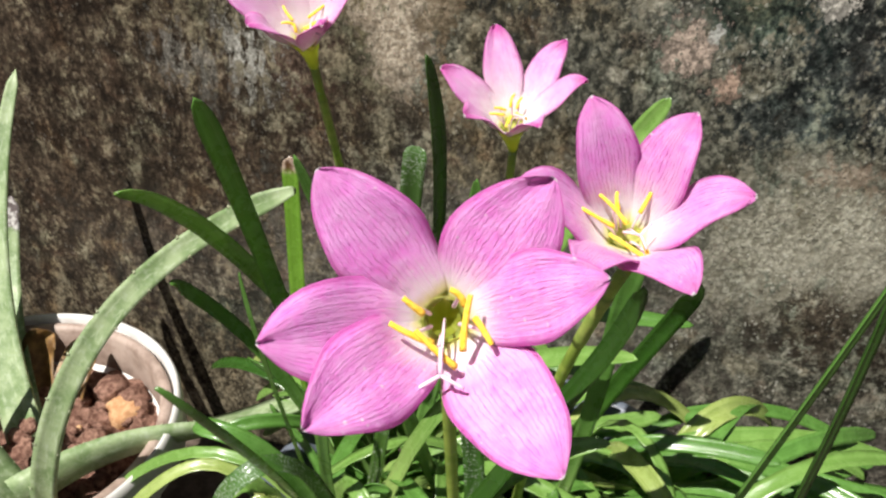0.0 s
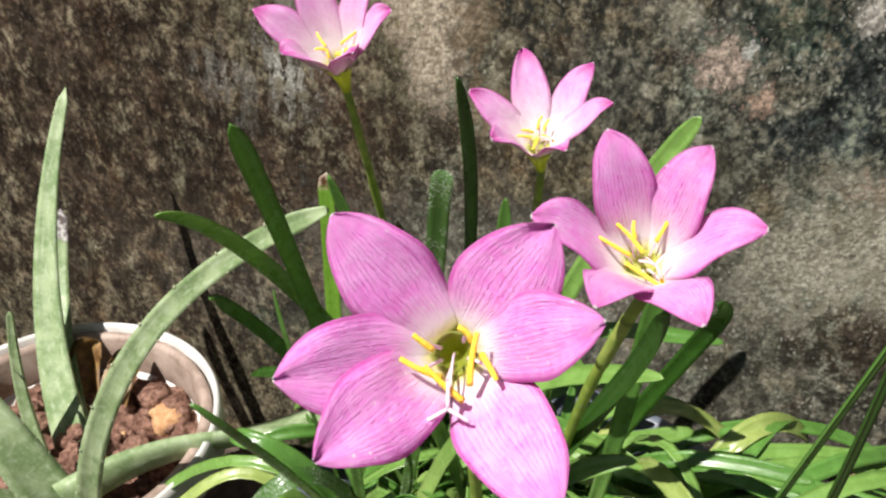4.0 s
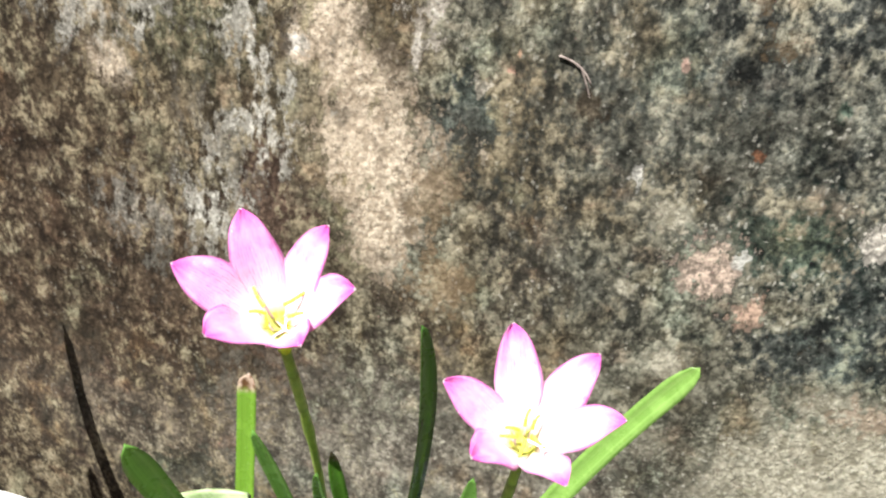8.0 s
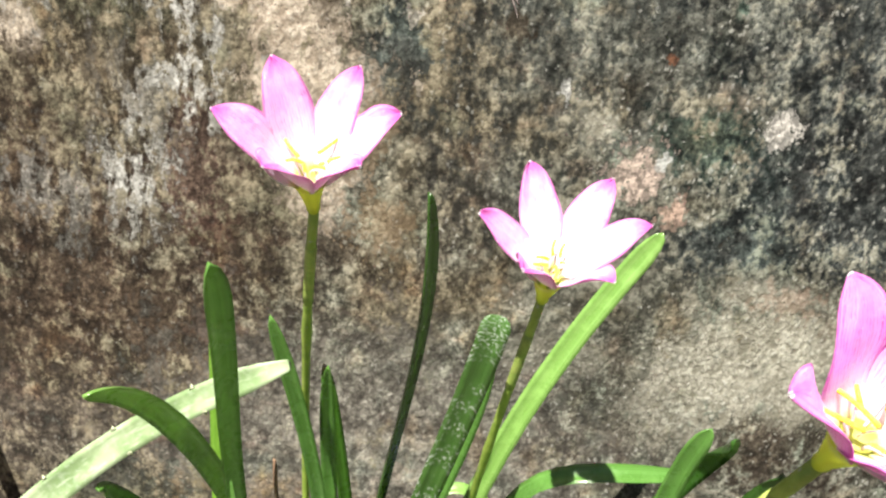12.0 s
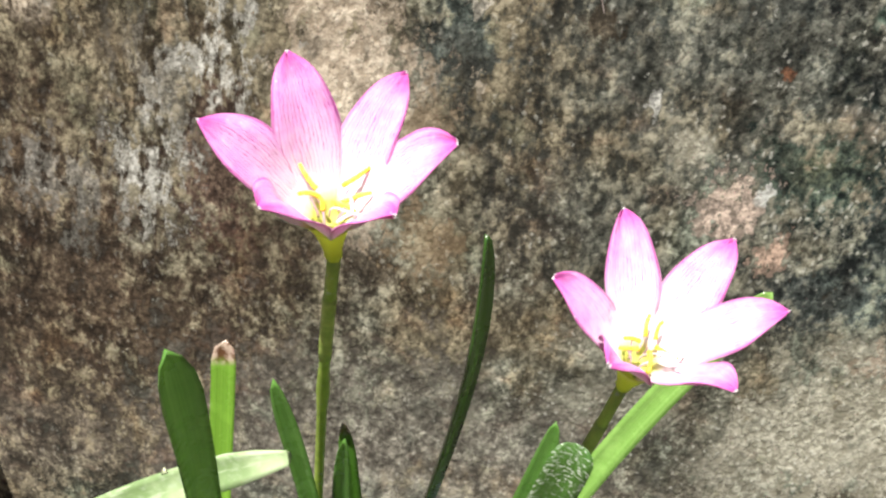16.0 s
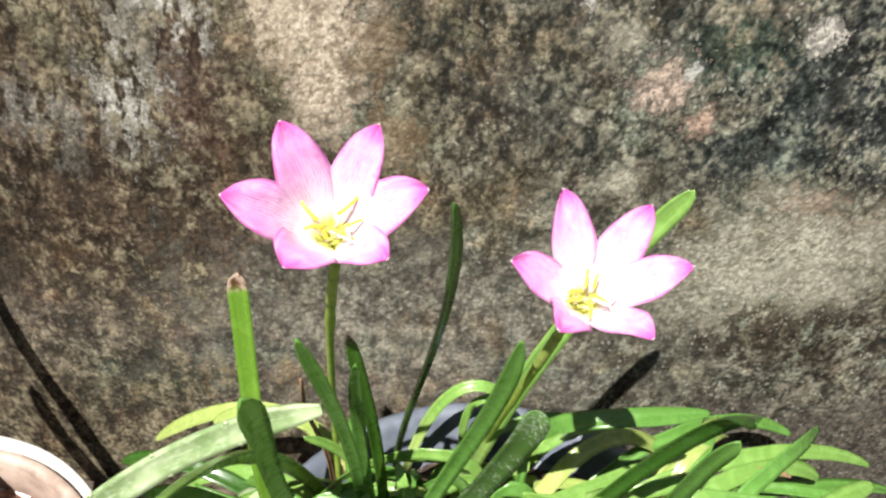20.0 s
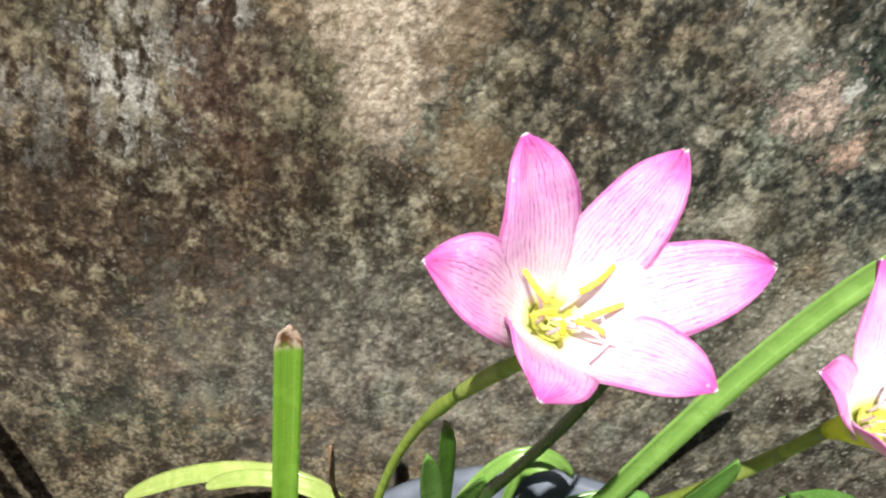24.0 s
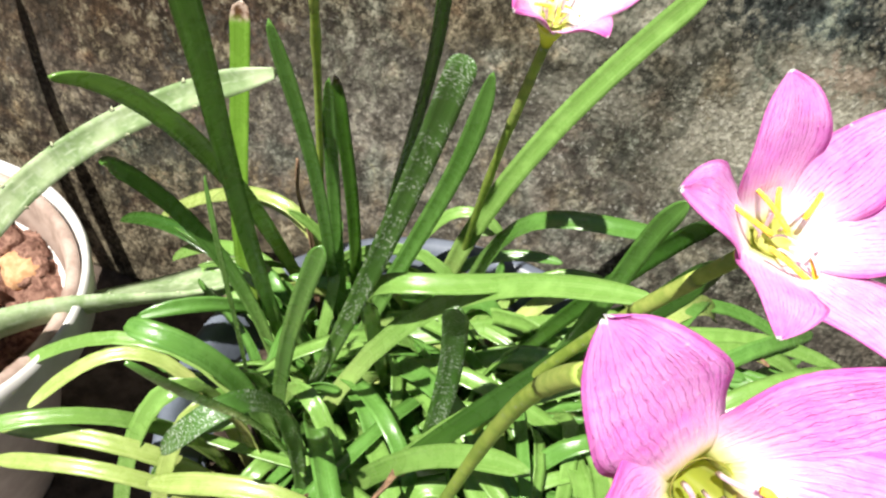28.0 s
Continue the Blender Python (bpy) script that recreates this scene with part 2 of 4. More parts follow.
    tone = m.mix(m.math("MULTIPLY", stains(((0.026, 0.5835, 0.008, 0.016, 0.9), (0.041, 0.5155, 0.021, 0.045, 1.0), (0.020, 0.560, 0.020, 0.026, 0.7), (0.046, 0.4715, 0.009, 0.016, 0.9), (0.008, 0.4235, 0.018, 0.036, 0.95), (-0.040, 0.5415, 0.008, 0.018, 0.8), (-0.045, 0.410, 0.030, 0.026, 0.35),
                                              (-0.070, 0.545, 0.035, 0.030, 0.6), (0.075, 0.62, 0.02, 0.02, 0.6), (0.010, 0.47, 0.03, 0.03, 0.25))), thread), tone, two((0.185, 0.178, 0.155), (0.455, 0.445, 0.410)))
    # dark hollows
    tone = m.mix(stains(((0.064, 0.6015, 0.010, 0.030, 0.85), (0.050, 0.5435, 0.005, 0.022, 0.85), (0.031, 0.5065, 0.005, 0.005, 0.8), (-0.092, 0.486, 0.030, 0.014, 0.8), (-0.02, 0.490, 0.016, 0.018, 0.5), (0.115, 0.545, 0.008, 0.010, 0.5), (0.226, 0.5445, 0.007, 0.006, 0.7))),
                 tone, two((0.026, 0.019, 0.012), (0.085, 0.064, 0.042)))
    # damp foot
    foot = m.ramp(total(mid(frac, 0.25), z, m.math("MULTIPLY", m.math("MAXIMUM", m.math("SUBTRACT", 0.30, x), 0.0), 0.6), m.math("MULTIPLY", m.math("MAXIMUM", m.math("SUBTRACT", x, 0.36), 0.0), -0.5)), 0.170, 0.085)
    tone = blend(foot, 0.75, tone, two((0.034, 0.030, 0.025), (0.120, 0.104, 0.086)))
    # single pale grains and dark pits
    east = m.ramp(x, 0.10, 0.30, 0.35, 1.0)
    pale = m.math("MULTIPLY", m.math("MULTIPLY", m.ramp(bead, 0.40, 0.18), m.ramp(each.outputs[1], 0.55, 0.85)), m.math("MULTIPLY", m.ramp(m.noise(48, 3, 0.6), 0.38, 0.56), east))
    tone = blend(pale, 0.42, tone, (0.47, 0.46, 0.41))
    tone = blend(m.ramp(m.noise(180, 3, 0.6, down), 0.37, 0.30), 0.60, tone, (0.026, 0.022, 0.016))
    # single marks: old paint, lime, brick dust
    for cx, cz, r, c in ((0.307, 0.4650, 0.0125, (0.52, 0.41, 0.34)), (0.342, 0.4455, 0.0070, (0.44, 0.31, 0.24)), (0.388, 0.5075, 0.0066, (0.62, 0.58, 0.52)),
                         (0.181, 0.5545, 0.0030, (0.40, 0.25, 0.19)), (0.277, 0.6275, 0.0050, (0.62, 0.60, 0.55)), (0.268, 0.5775, 0.0022, (0.44, 0.30, 0.25)), (0.317, 0.5385, 0.0022, (0.20, 0.09, 0.05)),
                         (0.186, 0.5655, 0.0024, (0.40, 0.26, 0.18)), (0.261, 0.5125, 0.0036, (0.55, 0.54, 0.50)), (0.327, 0.4775, 0.0030, (0.50, 0.50, 0.47)), (0.170, 0.5455, 0.0042, (0.46, 0.42, 0.35)), (0.177, 0.5035, 0.0042, (0.42, 0.36, 0.28))):
        tone = blend(m.math("MULTIPLY", patch(cx, cz, r * 1.0, r * 1.15, 1.9, 0.30), m.ramp(crumb, -0.22, 0.0, 0.6, 1.0)), 0.9, tone, two(tuple(v * 0.55 for v in c), c))
    m.colour(tone)
    h = total(m.math("MULTIPLY", m.math("SUBTRACT", 0.5, bead), 0.7), m.math("MULTIPLY", clump, 1.7), m.math("MULTIPLY", fine, 0.7), m.math("MULTIPLY", frac, 1.6))
    m.bump(h, 0.40, 0.0020)
    return m.mat


def petal_material(name, white0, white1, dark, light, blaze=0.8, veined=0.85):
    m = Mat(name, 0.5, 0.18)
    u, v, _ = m.axes("UV")
    sway = m.math("MULTIPLY", m.math("SUBTRACT", m.noise(3, 4, 0.68, m.place((1.5, 2.2, 1), "UV")), 0.5), 2.2)
    spread = m.math("SUBTRACT", u, 0.5)
    fan = m.math("MULTIPLY_ADD", spread, 17.0, sway)
    wave = m.math("ABSOLUTE", m.math("SINE", m.math("MULTIPLY", fan, 3.1416)))
    broken = m.ramp(m.noise(1.0, 4, 0.65, m.place((16, 7, 1), "UV")), 0.36, 0.56)
    vein = m.math("MULTIPLY", m.math("MULTIPLY", m.ramp(wave, 0.30, 0.04), broken), m.ramp(v, 0.16, 0.36))
    wrinkle = m.noise(1.0, 4, 0.65, m.place((40, 4, 1), "UV"))
    mottle = m.noise(330, 4, 0.65)
    blush = m.noise(1.0, 3, 0.55, m.place((3, 3, 1), "UV"))
    edge = m.ramp(m.math("ABSOLUTE", spread), 0.415, 0.490)
    far = m.ramp(m.math("MULTIPLY_ADD", m.math("SUBTRACT", wrinkle, 0.5), 0.22, v), 0.74, 0.98)
    pink = m.mix(m.ramp(mottle, 0.30, 0.70), dark, light)
    pink = m.mix(m.math("MULTIPLY", m.ramp(blush, 0.42, 0.62), 0.45), pink, tuple(c * k for c, k in zip(light, (1.0, 1.22, 1.0))))
    pink = m.mix(m.math("MULTIPLY", m.ramp(wrinkle, 0.46, 0.66), 0.3), pink, (0.95, 0.60, 0.91))
    pink = m.mix(m.math("MAXIMUM", m.math("MULTIPLY", edge, 0.6), m.math("MULTIPLY", far, blaze)), pink, (0.66, 0.04, 0.41))
    reach = m.math("MULTIPLY_ADD", m.math("SUBTRACT", wrinkle, 0.5), 0.28, m.math("MULTIPLY_ADD", m.math("ABSOLUTE", spread), 0.16, v))
    body = m.mix(m.ramp(reach, white0, white1), (0.96, 0.93, 0.94), pink)
    fibre = m.ramp(m.noise(1.0, 3, 0.6, m.place((95, 5, 1), "UV")), 0.52, 0.66)
    body = m.mix(m.math("MULTIPLY", m.math("MULTIPLY", fibre, m.ramp(v, 0.2, 0.4)), 0.24), body, (0.79, 0.24, 0.64))
    body = m.mix(m.math("MULTIPLY", vein, veined), body, (0.60, 0.05, 0.40))
    body = m.mix(m.ramp(m.math("MULTIPLY_ADD", m.math("SUBTRACT", wrinkle, 0.5), 0.08, v), 0.17, 0.05), body, (0.80, 0.78, 0.34))
    body = m.mix(m.ramp(v, 0.07, 0.02), body, (0.40, 0.47, 0.10))
    # a white point at the very tip
    body = m.mix(m.ramp(v, 0.985, 0.995), body, (0.94, 0.90, 0.92))
    # dust and fine drops
    drop = m.math("MULTIPLY", m.ramp(m.cells(420)[0], 0.20, 0.08), m.ramp(m.noise(130, 2), 0.55, 0.62))
    body = m.mix(m.math("MULTIPLY", drop, 0.8), body, (0.95, 0.86, 0.93))
    m.colour(body)
    h = m.math("ADD", m.math("MULTIPLY", vein, -0.8), m.math("ADD", m.math("MULTIPLY", mottle, 0.9), m.math("MULTIPLY", wrinkle, 1.2)))
    m.bump(h, 0.6, 0.0009)
    m.lets_light_through(m.mix(0.5, body, (0.96, 0.36, 0.68), "MULTIPLY"), 0.25)
    return m.mat


def leaf_material(name, dark, light, specks=0.0, rough=0.27, dead_tip=0.0):
    m = Mat(name, rough, 0.55)
    u, v, _ = m.axes("UV")
    lines = m.noise(1.0, 3, 0.6, m.place((34, 1.6, 1), "UV"))
    cloud = m.noise(90, 4, 0.6)
    tone = m.mix(m.ramp(lines, 0.3, 0.7), dark, light)
    tone = m.mix(m.math("MULTIPLY", m.ramp(cloud, 0.45, 0.7), 0.4), tone, tuple(min(1, c * 1.35) for c in light))
    tone = m.mix(m.math("MULTIPLY", m.chance(), 0.28), tone, tuple(c * 0.72 for c in dark))
    tone = m.mix(m.math("MULTIPLY", m.ramp(v, 0.42, 0.08), 0.75), tone, tuple(min(1, c * f) for c, f in zip(light, (2.0, 1.5, 1.9))))
    if specks:
        s = m.noise(1.0, 3, 0.65, m.place((7, 120, 1), "UV"))
        s = m.math("MULTIPLY", m.ramp(s, 0.53, 0.60), m.ramp(m.noise(70, 2), 0.38, 0.52))
        tone = m.mix(m.math("MULTIPLY", s, specks), tone, (0.64, 0.68, 0.60))
    if dead_tip:
        t = m.ramp(m.math("MULTIPLY_ADD", cloud, 0.05, v), 1.0 - dead_tip + 0.02, 1.03 - dead_tip * 0.6)
        tone = m.mix(t, tone, m.mix(m.ramp(m.noise(300, 3), 0.4, 0.6), (0.12, 0.05, 0.025), (0.48, 0.36, 0.29)))
    m.colour(tone)
    m.bsdf.inputs["Coat Weight"].default_value, m.bsdf.inputs["Coat Roughness"].default_value = 0.75, 0.20
    m.put(m.bsdf.inputs["Roughness"], m.ramp(cloud, 0.35, 0.65, rough - 0.08, rough + 0.10))
    m.bump(m.math("ADD", m.math("MULTIPLY", lines, 0.8), m.math("MULTIPLY", cloud, 0.5)), 0.3, 0.0007)
    m.lets_light_through(m.mix(0.5, tone, (0.48, 0.70, 0.14)), 0.28)
    return m.mat


def aloe_material(name="aloe_skin", dry=0.0):
    m = Mat(name, 0.5, 0.4)
    u, v, _ = m.axes("UV")
    cloud = m.noise(60, 5, 0.6)
    tone = m.mix(m.ramp(cloud, 0.35, 0.65), (0.175, 0.258, 0.108), (0.345, 0.432, 0.240))
    flecks = m.noise(1.0, 2, 0.5, m.place((7, 26, 1), "UV"))
    tone = m.mix(m.math("MULTIPLY", m.ramp(flecks, 0.54, 0.68), 0.45), tone, (0.50, 0.58, 0.40))
    tone = m.mix(m.math("MULTIPLY", m.ramp(m.noise(400, 3), 0.5, 0.7), 0.25), tone, (0.5, 0.55, 0.45))
    if dry:
        tone = m.mix(m.ramp(m.math("MULTIPLY_ADD", m.math("SUBTRACT", cloud, 0.5), 0.1, v), 1 - dry, 1.02 - dry), tone, m.mix(m.ramp(m.noise(240, 3), 0.4, 0.6), (0.16, 0.13, 0.13), (0.62, 0.60, 0.58)))
    m.colour(tone)
    m.bump(cloud, 0.25, 0.001)
    m.lets_light_through(m.mix(0.5, tone, (0.5, 0.7, 0.15)), 0.08)
    return m.mat


def plain(name, a, b, scale, rough, bump=0.2, spec=0.5, far=0.001):
    m = Mat(name, rough, spec)
    n = m.noise(scale, 5, 0.6)
    dust = m.noise(scale * 0.17, 4, 0.6)
    tone = m.mix(m.ramp(n, 0.35, 0.65), a, b)
    tone = m.mix(m.math("MULTIPLY", m.ramp(dust, 0.45, 0.65), 0.4), tone, tuple(c * 0.62 for c in a))
    m.colour(tone)
    m.put(m.bsdf.inputs["Roughness"], m.ramp(dust, 0.3, 0.7, max(0.05, rough - 0.12), min(1, rough + 0.15)))
    m.bump(n, bump, far)
    return m.mat


def stalk_material():
    m = Mat("flower_stalk", 0.42, 0.5)
    cloud = m.noise(150, 4, 0.6)
    tone = m.mix(m.ramp(cloud, 0.35, 0.65), (0.26, 0.38, 0.055), (0.42, 0.54, 0.10))
    tone = m.mix(m.ramp(m.noise(330, 2), 0.66, 0.7), tone, (0.42, 0.48, 0.30))
    m.colour(tone)
    m.bump(cloud, 0.2, 0.0005)
    m.lets_light_through((0.5, 0.65, 0.12), 0.2)
    return m.mat


def tube_material():
    m = Mat("flower_tube", 0.42, 0.4)
    u, v, _ = m.axes("UV")
    tone = m.mix(m.ramp(v, 0.08, 0.26), (0.45, 0.56, 0.08), (0.82, 0.88, 0.15))
    tone = m.mix(m.ramp(v, 0.70, 1.0), tone, (0.90, 0.88, 0.52))
    m.colour(tone)
    m.bump(m.noise(300, 3), 0.15, 0.0004)
    m.lets_light_through((0.88, 0.92, 0.16), 0.6)
    return m.mat


def throat_material(name="flower_throat", hollow=(0.34, 0.39, 0.05)):
    m = Mat(name, 0.5, 0.3)
    u, v, _ = m.axes("UV")
    ribs = m.ramp(m.math("ABSOLUTE", m.math("SINE", m.math("MULTIPLY", u, 18.85))), 0.1, 0.6)
    tone = m.mix(v, m.mix(ribs, (0.72, 0.74, 0.30), (0.46, 0.52, 0.09)), hollow)
    m.colour(tone)
    m.lets_light_through((0.90, 0.94, 0.35), 0.5)
    return m.mat


WALL = wall_material()
PETAL = petal_material("pink_petal", 0.22, 0.76, (0.96, 0.42, 0.87), (0.98, 0.59, 0.93))
PETAL_ROSE = petal_material("rose_pink_petal", 0.15, 0.44, (0.99, 0.32, 0.88), (0.995, 0.49, 0.95), 0.30, 0.5)
PETAL_PINK = petal_material("clear_pink_petal", 0.20, 0.58, (0.97, 0.36, 0.88), (0.98, 0.53, 0.95), 0.5)
LEAF = leaf_material("lily_leaf", (0.078, 0.205, 0.030), (0.165, 0.350, 0.078))
# bright green; on some leaves it puts sunlight or glare into the colour
LEAF_BRIGHT = leaf_material("bright_lily_leaf", (0.145, 0.300, 0.050), (0.260, 0.435, 0.115))
LEAF_DARK = leaf_material("dark_lily_leaf", (0.022, 0.078, 0.010), (0.048, 0.128, 0.018))
LEAF_SPECK = leaf_material("dusty_lily_leaf", (0.038, 0.112, 0.015), (0.080, 0.195, 0.034), 0.75, 0.40)
LEAF_CUT = leaf_material("dry_tipped_lily_leaf", (0.11, 0.25, 0.020), (0.20, 0.38, 0.045), dead_tip=0.035)
LEAF_BURNT = leaf_material("brown_tipped_lily_leaf", (0.04, 0.12, 0.012), (0.09, 0.22, 0.026), dead_tip=0.05)
# for yellowing leaves, and for glare put into a leaf's colour
LEAF_PALE = leaf_material("yellowing_and_glare_leaf", (0.26, 0.37, 0.075), (0.46, 0.54, 0.19))
LEAF_DRY = plain("dry_leaf", (0.15, 0.085, 0.05), (0.28, 0.17, 0.095), 300, 0.8)
ALOE = aloe_material()
ALOE_DRY = aloe_material("dry_tipped_aloe_skin", 0.16)
ALOE_TOOTH = plain("aloe_tooth", (0.46, 0.50, 0.30), (0.60, 0.62, 0.42), 300, 0.5)
HUSK = plain("dry_aloe_husk", (0.11, 0.055, 0.018), (0.29, 0.165, 0.055), 120, 0.45, 0.4)
STALK = stalk_material()
TUBE = tube_material()
SPATHE = plain("papery_spathe", (0.27, 0.37, 0.07), (0.40, 0.47, 0.11), 260, 0.55, 0.3)
THROAT = throat_material()
THROAT_LIGHT = throat_material("pale_flower_throat", (0.78, 0.78, 0.26))
ANTHER = plain("anther_pollen", (0.84, 0.58, 0.03), (0.93, 0.74, 0.09), 900, 0.8, 0.4)
PISTIL = plain("pistil_white", (0.78, 0.56, 0.66), (0.85, 0.70, 0.76), 500, 0.5, 0.1)
WHITE_POT = plain("dirty_white_plastic", (0.60, 0.58, 0.56), (0.77, 0.76, 0.74), 40, 0.42, 0.1)
# stained beige plastic; shade inside the pot is darkened into the colour
INNER_POT = plain("stained_shaded_plastic", (0.26, 0.185, 0.15), (0.44, 0.34, 0.29), 60, 0.6, 0.15)
GREY_POT = plain("slate_grey_plastic", (0.092, 0.107, 0.138), (0.140, 0.160, 0.200), 50, 0.42, 0.15)
SOIL = plain("red_soil", (0.125, 0.060, 0.044), (0.330, 0.190, 0.142), 210, 0.95, 1.0, 0.2, 0.004)
DARK_SOIL = plain("dark_potting_soil", (0.035, 0.025, 0.018), (0.075, 0.055, 0.04), 140, 0.95, 0.9, 0.2, 0.004)
CLOD = plain("ochre_clod", (0.42, 0.22, 0.11), (0.58, 0.36, 0.20), 160, 0.95, 0.7, 0.2, 0.002)
GROUND = plain("earth_ground", (0.06, 0.045, 0.035), (0.13, 0.10, 0.08), 60, 0.95, 0.8, 0.2, 0.005)


# ---------------------------------------------------------------- builders
def mesh_of(name, bm, mat):
    me = bpy.data.meshes.new(name)
    bm.to_mesh(me)
    bm.free()
    me.materials.append(mat)
    for p in me.polygons:
        p.use_smooth = True
    return me


def thing(name, at, label, category, group="", kind=""):
    ob = new(name)
    ob.location = at
    ob.empty_display_size = 0.02
    return tagged(ob, label, category, group, kind)


def part(name, bm, mat, parent, label=""):
    ob = new(name, mesh_of(name, bm, mat))
    ob.parent = parent
    if parent.type == "EMPTY":
        ob.matrix_parent_inverse = Matrix.Translation(-parent.location)
    return tagged(ob, label)


def single(name, bm, mat, label, category, group="", kind=""):
    return tagged(new(name, mesh_of(name, bm, mat)), label, category, group, kind)


def curve_at(c, t):
    """The point and the way on a cubic curve with four control points."""
    s = 1 - t
    p = c[0] * s ** 3 + c[1] * (3 * t * s * s) + c[2] * (3 * t * t * s) + c[3] * t ** 3
    d = (c[1] - c[0]) * (3 * s * s) + (c[2] - c[1]) * (6 * t * s) + (c[3] - c[2]) * (3 * t * t)
    return p, d.normalized()


def loft(rings, uvs, closed=True, cap=True):
    """A skin over rings of points; uvs gives (u, v) for each."""
    bm = bmesh.new()
    layer = bm.loops.layers.uv.new("UVMap")
    grid = [[bm.verts.new(p) for p in ring] for ring in rings]
    where = {v: uvs[i][j] for i, ring in enumerate(grid) for j, v in enumerate(ring)}
    count = len(rings[0])
    faces = []
    for a, b in zip(grid, grid[1:]):
        for j in range(count if closed else count - 1):
            k = (j + 1) % count
            faces.append(bm.faces.new((a[j], a[k], b[k], b[j])))
    if cap:
        faces.append(bm.faces.new(grid[0][::-1]))
        faces.append(bm.faces.new(grid[-1]))
    for f in faces:
        for loop in f.loops:
            loop[layer].uv = where[loop.vert]
    bm.normal_update()
    return bm


def ribbon(c, width, face=(0, -1, 0.6), thick=0.0012, fold=0.20, twist=0.0, steps=16, tip=0.16, base=0.75, wave=0.0, seed=0.0):
    """A strap leaf along a curve: its broad side looks to face; folded along the middle, with a rounded tip."""
    c, face = [Vector(p) for p in c], Vector(face)
    rings, uvs = [], []
    for i in range(steps + 1):
        t = i / steps
        t = 1 - (1 - t) ** 1.7
        p, d = curve_at(c, t)
        side = d.cross(face)
        side = side.normalized() if side.length > 1e-4 else Vector((1, 0, 0))
        side = (Matrix.Rotation(twist * t, 3, d) @ side)
        up = side.cross(d).normalized()
        w = width * 0.5 * (base + (1 - base) * min(1, t * 3))
        if t > 1 - tip:
            k = (t - 1 + tip) / tip
            w *= math.sqrt(max(0.0, 1 - k * k)) * 0.97 + 0.03
        p = p + up * (wave * math.sin(9 * t + seed)) + side * (wave * 0.6 * math.sin(6 * t + 2 * seed))
        ring, uv = [], []
        for a in (-1, -0.5, 0, 0.5, 1):
            ring.append(p + side * (a * w) + up * (w * fold * (a * a) * 2))
            uv.append((0.5 + a * 0.5, t))
        for a in (0.93, 0.45, 0, -0.45, -0.93):
            ring.append(p + side * (a * w) + up * (w * fold * (a * a) * 2 - thick * (1 - 0.6 * a * a)))
            uv.append((0.5 + a * 0.5, t))
        rings.append(ring)
        uvs.append(uv)
    return loft(rings, uvs)


def cane(c, r0, r1, sides=10, steps=18, knots=()):
    """A round stalk along a curve, thickened at knots given as (place, share)."""
    c = [Vector(p) for p in c]
    rings, uvs = [], []
    for i in range(steps + 1):
        t = i / steps
        p, d = curve_at(c, t)
        side = d.cross(Vector((0, -1, 0.2))).normalized()
        up = side.cross(d)
        r = r0 + (r1 - r0) * t
        for k, share in knots:
            r *= 1 + share * math.exp(-((t - k) / 0.02) ** 2)
        rings.append([p + (side * math.cos(a) + up * math.sin(a)) * r for a in (2 * math.pi * j / sides for j in range(sides))])
        uvs.append([(j / sides, t) for j in range(sides)])
    return loft(rings, uvs)


def lathe(profile, at, sides=72, wobble=0.0):
    """A turned body: profile of (radius, height), open or closed by its own line."""
    at = Vector(at)
    rings, uvs = [], []
    for n, (r, h) in enumerate(profile):
        rings.append([at + Vector((r * math.cos(a), r * math.sin(a), h + wobble * math.sin(3 * a + 1) * (h > 0.1)))
                      for a in (2 * math.pi * j / sides for j in range(sides))])
        uvs.append([(j / sides, n / len(profile)) for j in range(sides)])
    return loft(rings, uvs, cap=False)


# ---------------------------------------------------------------- setting
def wall():
    bm = bmesh.new()
    nx, nz, x0, x1, h = 260, 150, -1.2, 1.7, 1.6
    front = []
    for i in range(nx + 1):
        col = []
        for k in range(nz + 1):
            x, z = x0 + (x1 - x0) * i / nx, h * k / nz
            y = 0.004 * noise.noise((x * 9, 0, z * 9)) + 0.0012 * noise.noise((x * 38, 3, z * 38)) + 0.0003 * noise.noise((x * 110, 7, z * 110))
            col.append(bm.verts.new((x, y, z)))
        front.append(col)
    for i in range(nx):
        for k in range(nz):
            bm.faces.new((front[i][k], front[i + 1][k], front[i + 1][k + 1], front[i][k + 1]))
    back = [bm.verts.new(p) for p in ((x0, 0.22, 0), (x1, 0.22, 0), (x1, 0.22, h), (x0, 0.22, h))]
    bm.faces.new(back[::-1])
    bm.faces.new([front[i][nz] for i in range(nx + 1)] + [back[2], back[3]])
    bm.faces.new([front[0][k] for k in range(nz + 1)] + [back[3], back[0]])
    bm.faces.new([front[nx][k] for k in range(nz, -1, -1)] + [back[1], back[2]])
    bm.normal_update()
    single("wall_north", bm, WALL, "old weathered concrete wall, stained with algae, lichen and pale streaks", "wall", kind="structure")


def ground():
    bm = bmesh.new()
    bmesh.ops.create_grid(bm, x_segments=80, y_segments=80, size=1.0)
    for v in bm.verts:
        far = max(abs(v.co.x), abs(v.co.y))
        v.co *= 1.6 if far < 0.97 else 60
        v.co.z = 0.006 * noise.noise((v.co.x * 14, v.co.y * 14, 0)) - 0.003 if far < 0.97 else -0.003
    single("ground", bm, GROUND, "dark damp earth at the foot of the wall", "ground", kind="structure")


wall()
ground()


# ---------------------------------------------------------------- pots
GREY_AT, ALOE_AT = Vector((0.253, -0.191, 0.0)), Vector((-0.081, -0.220, 0.0))


